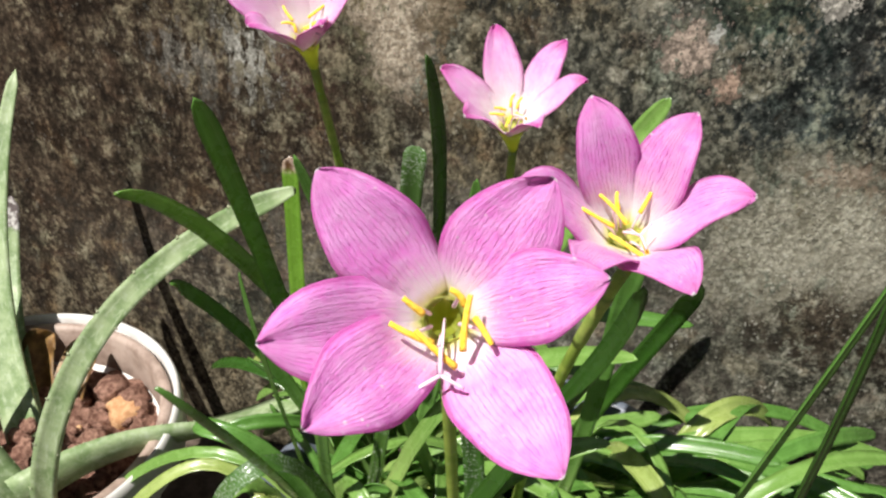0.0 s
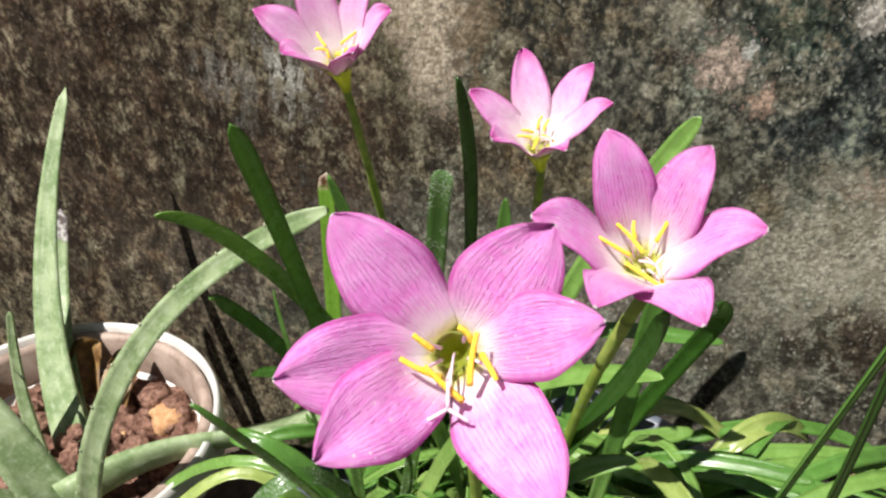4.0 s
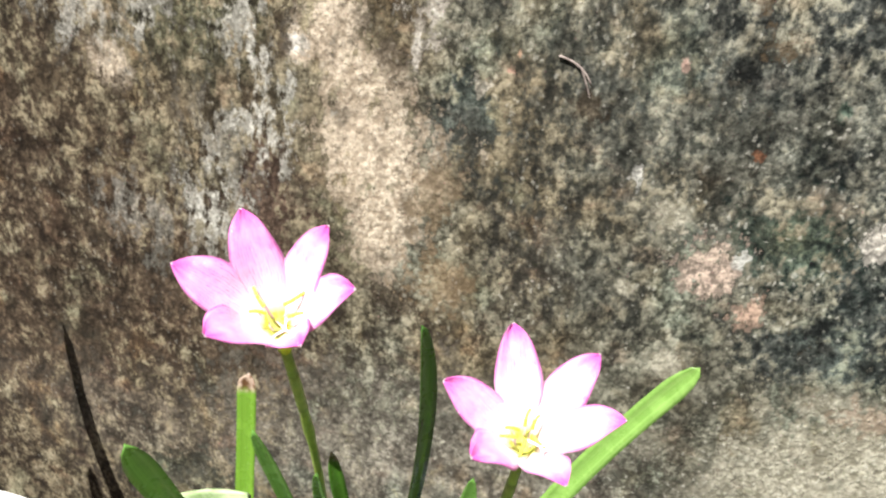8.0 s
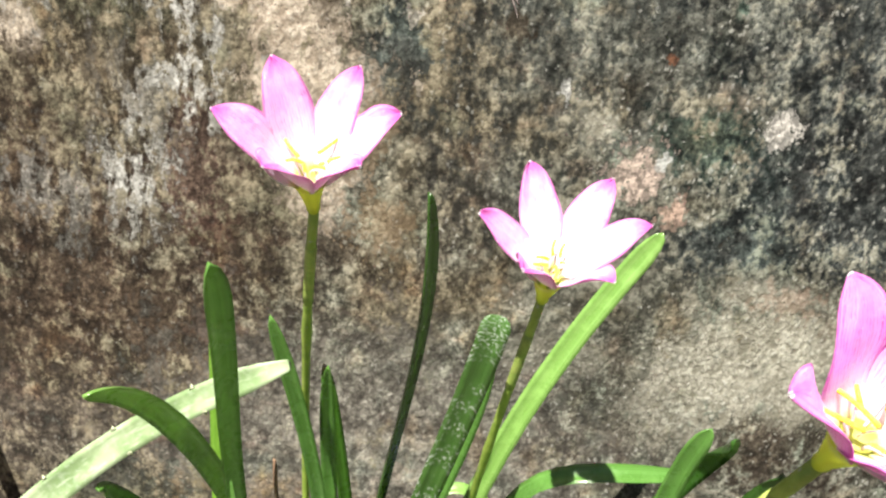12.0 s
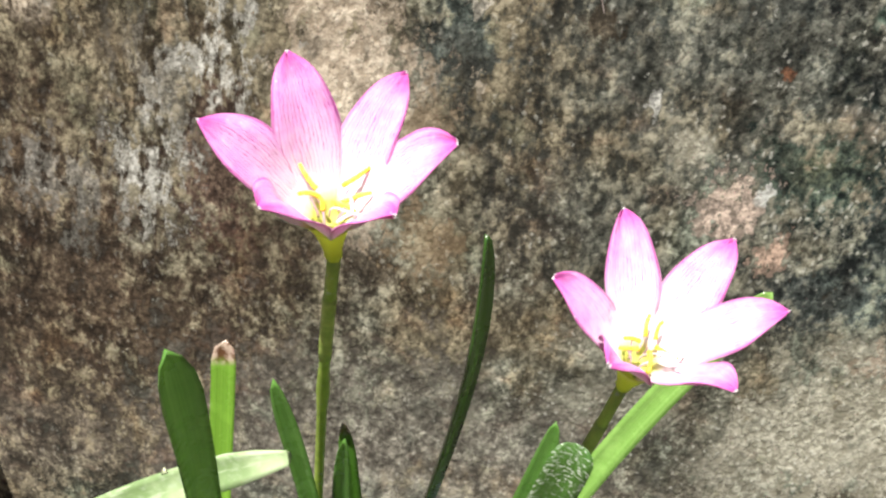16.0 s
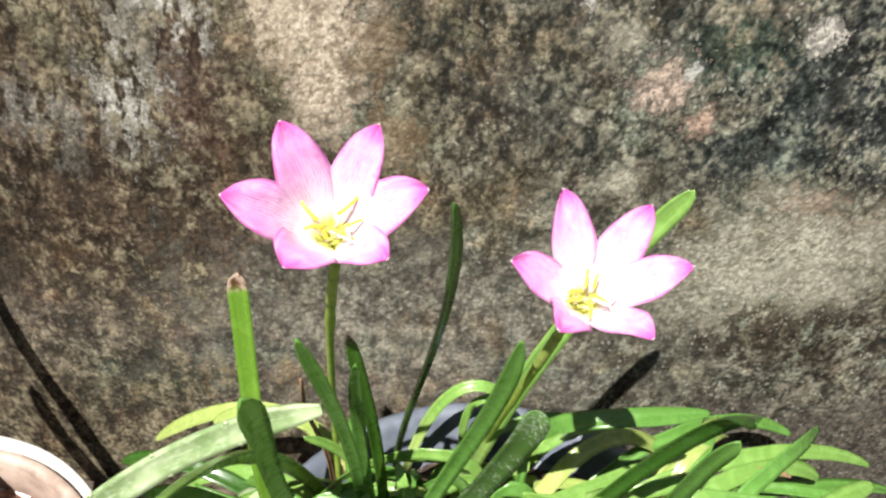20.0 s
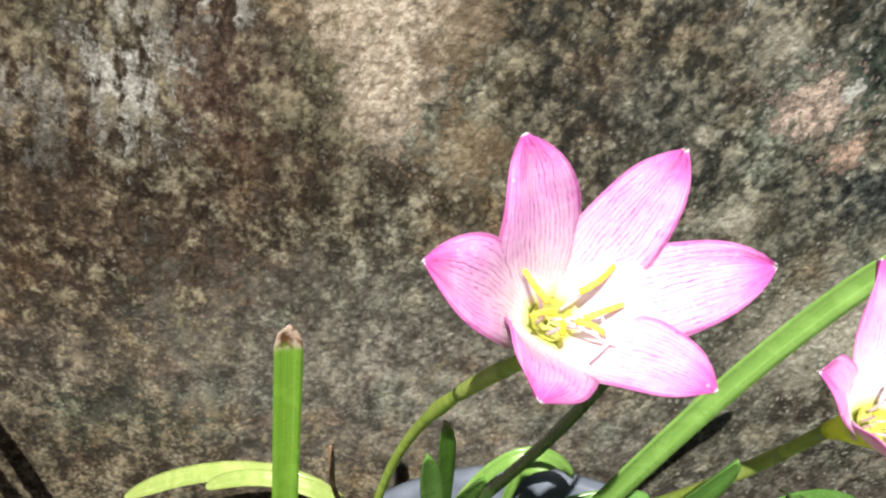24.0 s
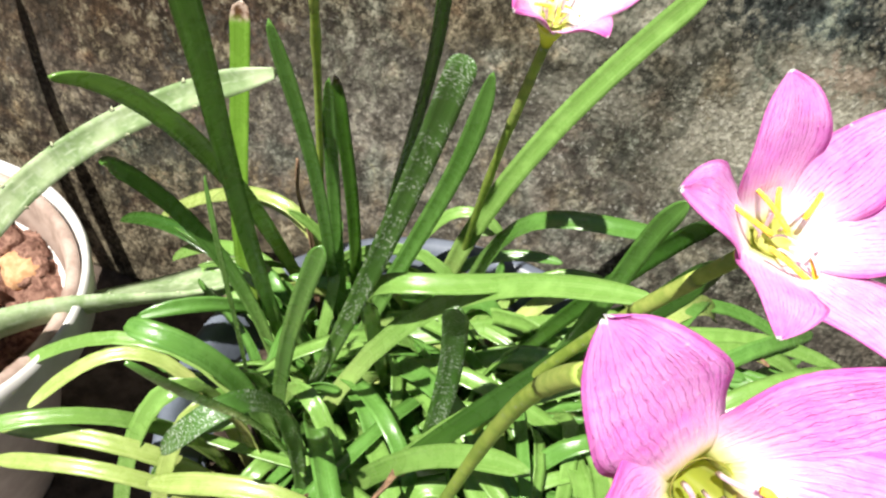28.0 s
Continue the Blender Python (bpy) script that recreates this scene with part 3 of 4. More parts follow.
def heap(name, at, radius, height, mat, parent, amp=0.006, label=""):
    bm = bmesh.new()
    bmesh.ops.create_circle(bm, cap_ends=False, radius=radius, segments=48)
    bm.clear()
    n = 40
    grid = {}
    for i in range(-n, n + 1):
        for j in range(-n, n + 1):
            x, y = radius * i / n, radius * j / n
            if x * x + y * y <= radius * radius * 1.03:
                p = at + Vector((x, y, 0))
                z = height + amp * noise.fractal((p.x * 55, p.y * 55, 1), 1.0, 2.0, 4)
                grid[i, j] = bm.verts.new((p.x, p.y, z))
    for i, j in list(grid):
        q = [grid.get(k) for k in ((i, j), (i + 1, j), (i + 1, j + 1), (i, j + 1))]
        if all(q):
            bm.faces.new(q)
    return part(name, bm, mat, parent, label)


def clod(p, r, seed, fine=3):
    bm = bmesh.new()
    bmesh.ops.create_icosphere(bm, subdivisions=fine, radius=1)
    for v in bm.verts:
        k = 1 + 0.35 * noise.noise(v.co * 1.3 + Vector((seed, 0, 0))) + 0.22 * noise.noise(v.co * 4 + Vector((0, seed, 0)))
        v.co = Vector(p) + Vector((v.co.x, v.co.y, v.co.z * 0.7)) * k * r
    bm.normal_update()
    return bm


grey_pot = thing("plant_pot", GREY_AT, "round slate-grey plastic plant pot half hidden by drooping lily leaves", "plant pot", "pots by the wall")
part("pot_body", lathe([(0.118, 0.0), (0.122, 0.002), (0.146, 0.160), (0.148, 0.166), (0.144, 0.166), (0.118, 0.006), (0.0005, 0.006)], GREY_AT), GREY_POT, grey_pot)
part("rim", lathe([(0.148, 0.158), (0.160, 0.157), (0.168, 0.160), (0.171, 0.168), (0.172, 0.184), (0.170, 0.192), (0.166, 0.194),
                   (0.160, 0.192), (0.157, 0.186), (0.146, 0.172), (0.144, 0.164), (0.148, 0.158)], GREY_AT), GREY_POT, grey_pot)
heap("soil", GREY_AT, 0.142, 0.158, DARK_SOIL, grey_pot, label="dark potting soil")

white_pot = thing("plant_pot", ALOE_AT, "white plastic plant pot filled with crumbly red soil", "plant pot", "pots by the wall")
part("pot_body", lathe([(0.058, 0.0), (0.061, 0.002), (0.091, 0.186), (0.101, 0.196), (0.102, 0.200), (0.097, 0.202), (0.088, 0.184), (0.056, 0.006), (0.0005, 0.006)], ALOE_AT), WHITE_POT, white_pot)
part("rim", lathe([(0.099, 0.194), (0.108, 0.195), (0.111, 0.199), (0.1115, 0.228), (0.110, 0.233), (0.1075, 0.234), (0.1060, 0.231), (0.1055, 0.222), (0.1045, 0.212), (0.099, 0.204), (0.099, 0.194)],
                  ALOE_AT), WHITE_POT, white_pot)
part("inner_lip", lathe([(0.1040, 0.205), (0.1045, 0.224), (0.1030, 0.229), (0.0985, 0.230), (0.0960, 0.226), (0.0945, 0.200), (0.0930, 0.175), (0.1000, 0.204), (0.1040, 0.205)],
                        ALOE_AT), INNER_POT, white_pot, "stained pale inner lip, with shade darkened into its colour")
heap("soil", ALOE_AT, 0.0945, 0.192, SOIL, white_pot, 0.012, "crumbly red soil")
rng = random.Random(5)
for n in range(110):
    a, r = rng.uniform(0, 6.283), 0.088 * math.sqrt(rng.random())
    big = rng.random() ** 2.2
    part("soil_clod", clod((ALOE_AT.x + r * math.cos(a), ALOE_AT.y + r * math.sin(a), 0.197 + rng.uniform(-0.003, 0.003)), 0.0022 + 0.0125 * big, n * 3.7, 3 if big > 0.3 else 2),
         CLOD if rng.random() < 0.08 else SOIL, white_pot)


# ---------------------------------------------------------------- aloe
def aloe_leaf(c, width, thick, face, parent, teeth=True, name="leaf", steps=26, cut=False, blunt=2.4, vee=0.0, taper=0.0, skin=None, spur=1.0, gap=2, face_tip=None):
    """A fleshy tapering leaf with small teeth along both edges."""
    c, face = [Vector(p) for p in c], Vector(face)
    rings, uvs, edge = [], [], []
    for i in range(steps + 1):
        t = i / steps
        p, d = curve_at(c, t)
        side = d.cross(face.lerp(Vector(face_tip), t * t) if face_tip else face).normalized()
        up = side.cross(d).normalized()
        if taper:
            k = (1 - taper * t) * math.sqrt(max(0.0, 1 - max(0.0, (t - 0.94) / 0.06) ** 2))
        else:
            k = (1 - 0.40 * t ** 1.4) * min(1, 0.45 + (1 - t) * 12) if cut else (1 - t ** blunt)
        w, h = width * 0.5 * max(k, 0.02), thick * max(k, 0.03)
        ring, uv = [], []
        for a, b in ((-1, 0.1), (-0.6, -0.02), (0, -0.08), (0.6, -0.02), (1, 0.1), (0.85, -0.45), (0.4, -0.85), (0, -1), (-0.4, -0.85), (-0.85, -0.45)):
            ring.append(p + side * (a * w) + up * (b * h + vee * w * a * a))
            uv.append((0.5 + a * 0.5, t))
        rings.append(ring)
        uvs.append(uv)
        edge.append((ring[0], ring[4], side, d))
    leaf = part(name, loft(rings, uvs), skin or ALOE, parent)
    if teeth:
        bm = bmesh.new()
        for i in range(2, steps - 1, gap):
            for q, s in ((edge[i][0], -1), (edge[i][1], 1)):
                side, d = edge[i][2] * s, edge[i][3]
                root = [bm.verts.new(q + d * (a * spur) + side * -0.0006 + Vector((0, 0, z * spur))) for a, z in ((-0.0016, 0), (0.0016, 0), (0, 0.0012))]
                top = bm.verts.new(q + (side * 0.0015 + d * 0.0010) * spur)
                for a in range(3):
                    bm.faces.new((root[a], root[(a + 1) % 3], top))
        bm.normal_update()
        ob = tagged(part("teeth", bm, ALOE_TOOTH, leaf, "small pale teeth along the leaf edge"), kind="stuff")
    return leaf


aloe = thing("aloe", ALOE_AT + Vector((0, 0, 0.19)), "pale green aloe with long arching toothed leaves, potted", "aloe")
aloe_leaf([(-0.0301, -0.2620, 0.2050), (0.0112, -0.2760, 0.3492), (0.0558, -0.2280, 0.4065), (0.1516, -0.2408, 0.4676)], 0.0158, 0.0105, (0.25, -0.75, 0.5), aloe, cut=True, steps=34, gap=4, spur=0.8)
aloe_leaf([(-0.045, -0.262, 0.215), (0.001, -0.190, 0.238), (0.055, -0.168, 0.205), (0.105, -0.142, 0.238)], 0.044, 0.011, (0.0, 0.93, 0.37), aloe, cut=True, vee=0.10, face_tip=(0.0, 0.05, 1.0), spur=0.7, gap=3)
aloe_leaf([(-0.0890, -0.2061, 0.1950), (-0.1427, -0.1609, 0.2476), (-0.1622, -0.1061, 0.3309), (-0.1574, -0.0532, 0.4044)], 0.0290, 0.0150, (0.30, -0.85, 0.40), aloe, taper=0.74, spur=0.45)
aloe_leaf([(-0.0882, -0.2047, 0.1947), (-0.1450, -0.1460, 0.2400), (-0.1690, -0.1050, 0.2520), (-0.1654, -0.0834, 0.3117)], 0.0270, 0.0110, (0.45, -0.80, 0.30), aloe, taper=0.55, spur=0.45, skin=ALOE_DRY)
aloe_leaf([(-0.040, -0.268, 0.200), (-0.058, -0.272, 0.255), (-0.085, -0.266, 0.300), (-0.135, -0.250, 0.345)], 0.032, 0.012, (0.85, -0.45, 0.0), aloe, spur=0.6)
aloe_leaf([(-0.098, -0.228, 0.190), (-0.118, -0.214, 0.235), (-0.112, -0.210, 0.280), (-0.101, -0.210, 0.320)], 0.012, 0.008, (0.2, -0.8, 0.4), aloe, taper=0.6, spur=0.4)
aloe_leaf([(-0.070, -0.270, 0.200), (-0.090, -0.310, 0.245), (-0.130, -0.330, 0.235), (-0.180, -0.330, 0.225)], 0.036, 0.009, (0.0, -0.3, 0.9), aloe, spur=0.6)

for c in ([(-0.100, -0.170, 0.190), (-0.112, -0.155, 0.215), (-0.118, -0.145, 0.224), (-0.108, -0.137, 0.232)], [(-0.085, -0.165, 0.190), (-0.088, -0.148, 0.212), (-0.086, -0.138, 0.219), (-0.074, -0.133, 0.226)]):
    part("dry_husk", ribbon(c, 0.024, (0.3, -0.8, 0.5), 0.0015, 0.5, wave=0.0015, base=1.0), HUSK, aloe, "dry brown husk of an old leaf")


# ---------------------------------------------------------------- lily
def bulb(x, y, label):
    return thing("rain_lily", Vector((x, y, 0.158)), label, "flower", "rain lilies in the grey pot")


LILIES = [bulb(0.147, -0.100, "tall rain lily with one open pink flower and strap leaves"),
          bulb(0.235, -0.075, "rain lily with a small pale pink flower before the wall"),
          bulb(0.245, -0.262, "rain lily with a large flat open rose-pink flower"),
          bulb(0.255, -0.205, "rain lily with a pink flower leaning over its leaves")]
tuft = thing("lily_leaves", GREY_AT + Vector((0, 0, 0.158)), "dense tuft of glossy green strap leaves spilling over the pot", "foliage")


def plant_at(p):
    """The plant whose bulb is nearest."""
    return min(LILIES, key=lambda q: (q.location.xy - Vector(p).xy).length)


def leaf(c, width, mat=None, face=(0, -1, 0.7), label="", **more):
    return part("leaf", ribbon(c, width, face, **more), mat or LEAF, plant_at(c[0]), label)


def stalk(plant, c, r0=0.0021, r1=0.0019, knots=()):
    ob = part("flower_stalk", cane(c, r0, r1, knots=knots), STALK, plant, "slender green flower stalk")
    q = [Vector(p) for p in c]
    (a, da), (b, db) = curve_at(q, 0.80), curve_at(q, 0.93)
    reach = (b - a).length / 3
    part("spathe", cane([a, a + da * reach, b - db * reach, b], r0 * 1.06, r1 * 1.14, 9, 8), SPATHE, ob, "papery sheath with a brown edge")
    return ob


def petal(c0, axis, tip, width, cup, roll, seed):
    """A tepal from the throat to its tip: narrow foot, broad middle, blunt point."""
    tip = Vector(tip)
    out = tip - c0
    length = out.length
    radial = (out - axis * out.dot(axis)).normalized()
    foot = c0 + radial * 0.0030 - axis * 0.0015
    c = [foot, foot + (axis * 0.62 + radial * 0.66) * (length * 0.26), tip - (radial * 0.74 + axis * (roll + 0.06)) * (length * 0.36), tip]
    rings, uvs = [], []
    steps, span = 20, 8
    for i in range(steps + 1):
        t = i / steps
        p, d = curve_at(c, t)
        side = d.cross(axis).normalized()
        up = side.cross(d).normalized()
        k = min(1.0, t / 0.52)
        w = width * 0.5 * (0.46 + 0.54 * math.sin(0.5 * math.pi * k) ** 1.1)
        if t > 0.50:
            w *= max(0.0, 1 - ((t - 0.50) / 0.50) ** 2.0) ** 0.82
        w = max(w * (1 + 0.025 * math.sin(14 * t + seed * 3)), 0.0003)
        ring, uv = [], []
        for s in (1, -1):
            for j in range(span + 1) if s > 0 else range(span, -1, -1):
                a = 2 * j / span - 1
                bend = cup * w * (a * a - 0.25) + 0.0006 * math.sin(a * 5 + seed) * t + 0.0007 * math.sin(t * 11 + seed * 2 + a * 3) * abs(a) ** 1.5 * min(1, 3 * t)
                crease = -0.0006 * math.exp(-(a / 0.16) ** 2) * t
                ring.append(p + side * (a * w) + up * (bend + crease) - up * (0.0 if s > 0 else 0.00035))
                uv.append((0.5 + a * 0.5, t))
        rings.append(ring)
        uvs.append(uv)
    return loft(rings, uvs)


def flower(plant, cen, axis, tips, base, width, stamen=0.013, seed=0, style_to=(0.003, -0.003), skin=None, spans=(1, 1, 1, 1, 1, 1), stamens=(), deep=0.4):
    """Six tepals on a green tube, with six stamens and a three-lobed pistil."""
    cen, axis, base = Vector(cen), Vector(axis).normalized(), Vector(base)
    rng = random.Random(seed)
    throat = cen - axis * 0.0035
    c = [base, base + (throat - base) * 0.3, throat - axis * 0.005, throat]
    rings, uvs = [], []
    for i in range(17):
        t = i / 16
        p, d = curve_at([Vector(q) for q in c], t)
        side = d.cross(Vector((0.3, -1, 0.1))).normalized()
        up = side.cross(d)
        r = 0.0018 + 0.0005 * math.exp(-((t - 0.10) / 0.05) ** 2) + 0.0045 * t ** 1.25
        rings.append([p + (side * math.cos(a) + up * math.sin(a)) * r for a in (2 * math.pi * j / 14 for j in range(14))])
        uvs.append([(j / 14, t) for j in range(14)])
    body = part("flower", loft(rings, uvs, cap=False), TUBE, plant, "open pink six-petalled flower on a green tube")
    side = axis.cross(Vector((0.2, 1, 0))).normalized()
    up = side.cross(axis)
    cone, marks = [], []
    for n, (r, h) in enumerate(((0.0042, -0.0012), (0.0037, -0.0030), (0.0031, -0.0055), (0.0021, -0.0085), (0.0004, -0.0110))):
        cone.append([cen + axis * (h * deep - 0.0015) + (side * math.cos(a) + up * math.sin(a)) * r for a in (2 * math.pi * j / 18 for j in range(18))])
        marks.append([(j / 18, n / 4) for j in range(18)])
    part("throat", loft(cone, marks, cap=False), THROAT if deep > 0.5 else THROAT_LIGHT, body, "olive green throat" if deep > 0.5 else "yellow-green throat")
    for n, tip in enumerate(tips):
        outer = n % 2
        bm = petal(cen - axis * (0.0025 + 0.0008 * outer), axis, tip, width * spans[n] * (1.0 if outer else 0.94), (0.09 if deep < 0.5 else 0.04) + rng.uniform(-0.06, 0.08), 0.04 + rng.uniform(-0.06, 0.06), rng.uniform(0, 6))
        part("petal", bm, skin or PETAL, body, "pink petal, white towards the throat, with fine darker veins")
    if not stamens:
        stamens = []
        for n in range(6):
            a, r0, r1 = 2 * math.pi * n / 6 + rng.uniform(-0.3, 0.3), rng.uniform(2.0, 3.5), rng.uniform(7.0, 10.0)
            b = a + rng.uniform(-0.35, 0.35)
            stamens.append((r0 * math.cos(a), r0 * math.sin(a), r1 * math.cos(b), r1 * math.sin(b)))
    for a0, b0, a1, b1 in stamens:
        # the anther from its inner to its outer end, held on a filament from the throat
        inner = cen + axis * 0.006 + side * (a0 * 0.001) + up * (b0 * 0.001)
        outer = cen + axis * 0.008 + side * (a1 * 0.001) + up * (b1 * 0.001)
        grip = inner + (outer - inner) * 0.45
        rad = (grip - cen) - axis * (grip - cen).dot(axis)
        foot = cen - axis * 0.0030 + rad.normalized() * 0.0028
        part("filament", cane([foot, foot + axis * 0.004, grip - axis * 0.002, grip - axis * 0.0006], 0.00040, 0.00028, 6, 8), PISTIL, body)
        bow = axis * 0.0007 + axis.cross(outer - inner).normalized() * rng.uniform(-0.0007, 0.0007)
        c = [inner, inner + (outer - inner) * 0.33 + bow, inner + (outer - inner) * 0.66 + bow, outer]
        part("anther", cane(c, 0.00068, 0.00050, 7, 10), ANTHER, body, "curved yellow anther")
    end = cen + axis * (stamen * 1.0) + side * style_to[0] + up * style_to[1]
    style = part("pistil", cane([cen - axis * 0.003, cen + axis * 0.005, end - (end - cen) * 0.3, end], 0.00026, 0.00024, 6, 10), PISTIL, body, "pale pistil with a three-lobed stigma")
    for n in range(3):
        a = 2.1 * n + seed
        rad = side * math.cos(a) + up * math.sin(a)
        part("stigma_lobe", cane([end, end + axis * 0.001 + rad * 0.001, end + axis * 0.001 + rad * 0.003, end + rad * 0.0045 + axis * 0.0004], 0.00042, 0.00034, 6, 6), PISTIL, style)


# the four flowers and their stalks
flower(LILIES[0], (0.1515, -0.2190, 0.5310), (0.01, -0.55, 0.84),
       [(0.1364, -0.2145, 0.5680), (0.1650, -0.2106, 0.5674), (0.1810, -0.2272, 0.5584), (0.1714, -0.2450, 0.5460), (0.1425, -0.2495, 0.5435), (0.1223, -0.2332, 0.5539)],
       (0.1531, -0.2136, 0.5144), 0.0180, 0.009, 1, (-0.0085, -0.0030), spans=(1.0, 0.86, 1.02, 0.86, 1.12, 1.0),
       stamens=((3.6, 0.8, 10.0, 4.2), (-1.5, 4.7, -5.9, 11.9), (1.6, -0.9, 6.1, -3.6), (-3.9, 0.3, -9.5, 5.1), (-2.7, -0.6, -8.8, -1.9), (-0.8, -3.8, 0.6, -2.0)))
stalk(LILIES[0], [(0.147, -0.100, 0.160), (0.1391, -0.1111, 0.3325), (0.1432, -0.1604, 0.4230), (0.1531, -0.2136, 0.5144)], knots=((0.72, 0.3),))
flower(LILIES[1], (0.2400, -0.2085, 0.5010), (0.02, -0.43, 0.90),
       [(0.2268, -0.1922, 0.5361), (0.2577, -0.1943, 0.5345), (0.2704, -0.2148, 0.5268), (0.2566, -0.2376, 0.5149), (0.2262, -0.2372, 0.5146), (0.2103, -0.2166, 0.5237)],
       (0.2402, -0.1983, 0.4824), 0.0168, 0.009, 2, (-0.0070, -0.0030), spans=(1.05, 0.95, 1.0, 0.85, 1.1, 0.95))
stalk(LILIES[1], [(0.235, -0.075, 0.160), (0.2327, -0.1263, 0.3113), (0.2339, -0.1732, 0.3929), (0.2402, -0.1983, 0.4824)], knots=((0.6, 0.25),))
flower(LILIES[2], (0.2678, -0.4175, 0.5640), (0.17, -0.73, 0.66),
       [(0.2458, -0.4196, 0.5913), (0.2837, -0.4139, 0.5937), (0.2950, -0.4253, 0.5850), (0.2937, -0.4440, 0.5608), (0.2566, -0.4532, 0.5683), (0.2453, -0.4440, 0.5741)],
       (0.262, -0.385, 0.540), 0.0182, 0.008, 3, (-0.0055, -0.0080), PETAL_ROSE, (1.02, 1.06, 0.92, 0.98, 1.02, 1.02),
       ((3.3, -1.7, 7.4, -1.7), (-1.2, -4.6, 6.6, -6.4), (-6.7, -5.4, 2.4, -4.7), (-1.5, 3.8, 2.0, 4.3), (-6.0, -2.5, -1.3, 5.7), (-4.3, 3.1, -9.2, 1.2)), 1.0)
stalk(LILIES[2], [(0.245, -0.262, 0.160), (0.2581, -0.3344, 0.4003), (0.2476, -0.3494, 0.4952), (0.262, -0.385, 0.540)], 0.0024, 0.0021, knots=((0.86, 0.35),))
flower(LILIES[3], (0.2955, -0.3290, 0.5330), (-0.04, -0.47, 0.88),
       [(0.2806, -0.3272, 0.5698), (0.3078, -0.3257, 0.5690), (0.3242, -0.3432, 0.5580), (0.3130, -0.3703, 0.5459), (0.2880, -0.3705, 0.5450), (0.2667, -0.3488, 0.5532)],
       (0.298, -0.314, 0.511), 0.0188, 0.009, 4, (-0.0055, -0.0050), PETAL_PINK, (1.0, 0.92, 1.0, 0.95, 1.0, 1.0),
       ((2.3, -3.3, 11.9, -2.2), (-0.6, -1.3, 9.9, 3.8), (-2.5, 3.1, -3.5, 12.4), (-8.5, -9.1, 2.2, -7.0), (-10.0, -9.2, -6.5, -5.3), (3.0, 2.0, 5.0, 6.0)))
stalk(LILIES[3], [(0.255, -0.205, 0.160), (0.268, -0.253, 0.354), (0.277, -0.289, 0.435), (0.298, -0.314, 0.511)], 0.0024, 0.0021, knots=((0.7, 0.3),))

# the tall leaves
leaf([(0.1511, -0.1639, 0.1654), (0.1097, -0.1906, 0.3597), (0.1347, -0.2422, 0.4393), (0.1373, -0.2837, 0.5276)], 0.0092, LEAF, (0.65, -0.75, 0.35), tip=0.06)
# bright material paints sunlight onto the visible side of this leaf
leaf([(0.1399, -0.0951, 0.1600), (0.1027, -0.1467, 0.3271), (0.1225, -0.2799, 0.4932), (0.1085, -0.3011, 0.4912)], 0.0098, LEAF_BRIGHT, (0.55, -0.65, -0.20), tip=0.42)
leaf([(0.1502, -0.1799, 0.1651), (0.1271, -0.1929, 0.3339), (0.0737, -0.2171, 0.3739), (0.0834, -0.2436, 0.4025)], 0.008, LEAF, (0.2, -0.6, 0.8))
leaf([(0.1649, -0.1091, 0.1650), (0.1631, -0.1507, 0.2439), (0.1668, -0.1721, 0.3417), (0.1381, -0.2092, 0.4664)], 0.0070, LEAF, tip=0.08)
leaf([(0.1820, -0.1349, 0.1650), (0.1709, -0.1288, 0.3029), (0.1610, -0.1579, 0.3692), (0.1530, -0.1569, 0.4110)], 0.0075, LEAF_BURNT, (0.5, -0.85, 0.3), label="strap leaf with a dry brown tip")
leaf([(0.1799, -0.1401, 0.1650), (0.1637, -0.1529, 0.2929), (0.1587, -0.1561, 0.3412), (0.1596, -0.1944, 0.4364)], 0.0072, LEAF)
leaf([(0.1249, -0.1401, 0.1650), (0.1051, -0.1684, 0.2573), (0.1026, -0.1411, 0.3207), (0.0958, -0.1284, 0.4169)], 0.0105, LEAF_CUT, tip=0.025, label="broad strap leaf with a dried blunt tip")
leaf([(0.1830, -0.0802, 0.1649), (0.1739, -0.1271, 0.3178), (0.2056, -0.1555, 0.4112), (0.1923, -0.1754, 0.5114)], 0.0100, LEAF_DARK, (0.85, -0.5, 0.2))
leaf([(0.1600, -0.1949, 0.1650), (0.2071, -0.2343, 0.4125), (0.2163, -0.2771, 0.5053), (0.2178, -0.2696, 0.5155)], 0.0092, LEAF_SPECK, label="dark strap leaf flecked with dust", tip=0.07)
leaf([(0.1780, -0.1700, 0.1650), (0.1977, -0.1708, 0.3213), (0.2257, -0.1840, 0.3865), (0.2244, -0.1977, 0.4637)], 0.009, LEAF)
leaf([(0.2248, -0.1000, 0.1650), (0.2199, -0.1550, 0.3396), (0.2664, -0.1084, 0.4053), (0.3048, -0.1115, 0.4800)], 0.0115, LEAF_BRIGHT, tip=0.08)
leaf([(0.1599, -0.2150, 0.1650), (0.1684, -0.2857, 0.3721), (0.1888, -0.2928, 0.4389), (0.1883, -0.2936, 0.4473)], 0.0072, LEAF)
leaf([(0.170, -0.225, 0.165), (0.205, -0.222, 0.370), (0.251, -0.223, 0.385), (0.310, -0.246, 0.418)], 0.0105, LEAF_BRIGHT, (0, -0.4, 1))
leaf([(0.1900, -0.2700, 0.1650), (0.2632, -0.2674, 0.3806), (0.3060, -0.2718, 0.4377), (0.3051, -0.2889, 0.4863)], 0.0095, LEAF_DARK, (0, -0.4, 1))
leaf([(0.240, -0.235, 0.165), (0.252, -0.240, 0.336), (0.235, -0.247, 0.379), (0.237, -0.269, 0.408)], 0.011, LEAF_SPECK)
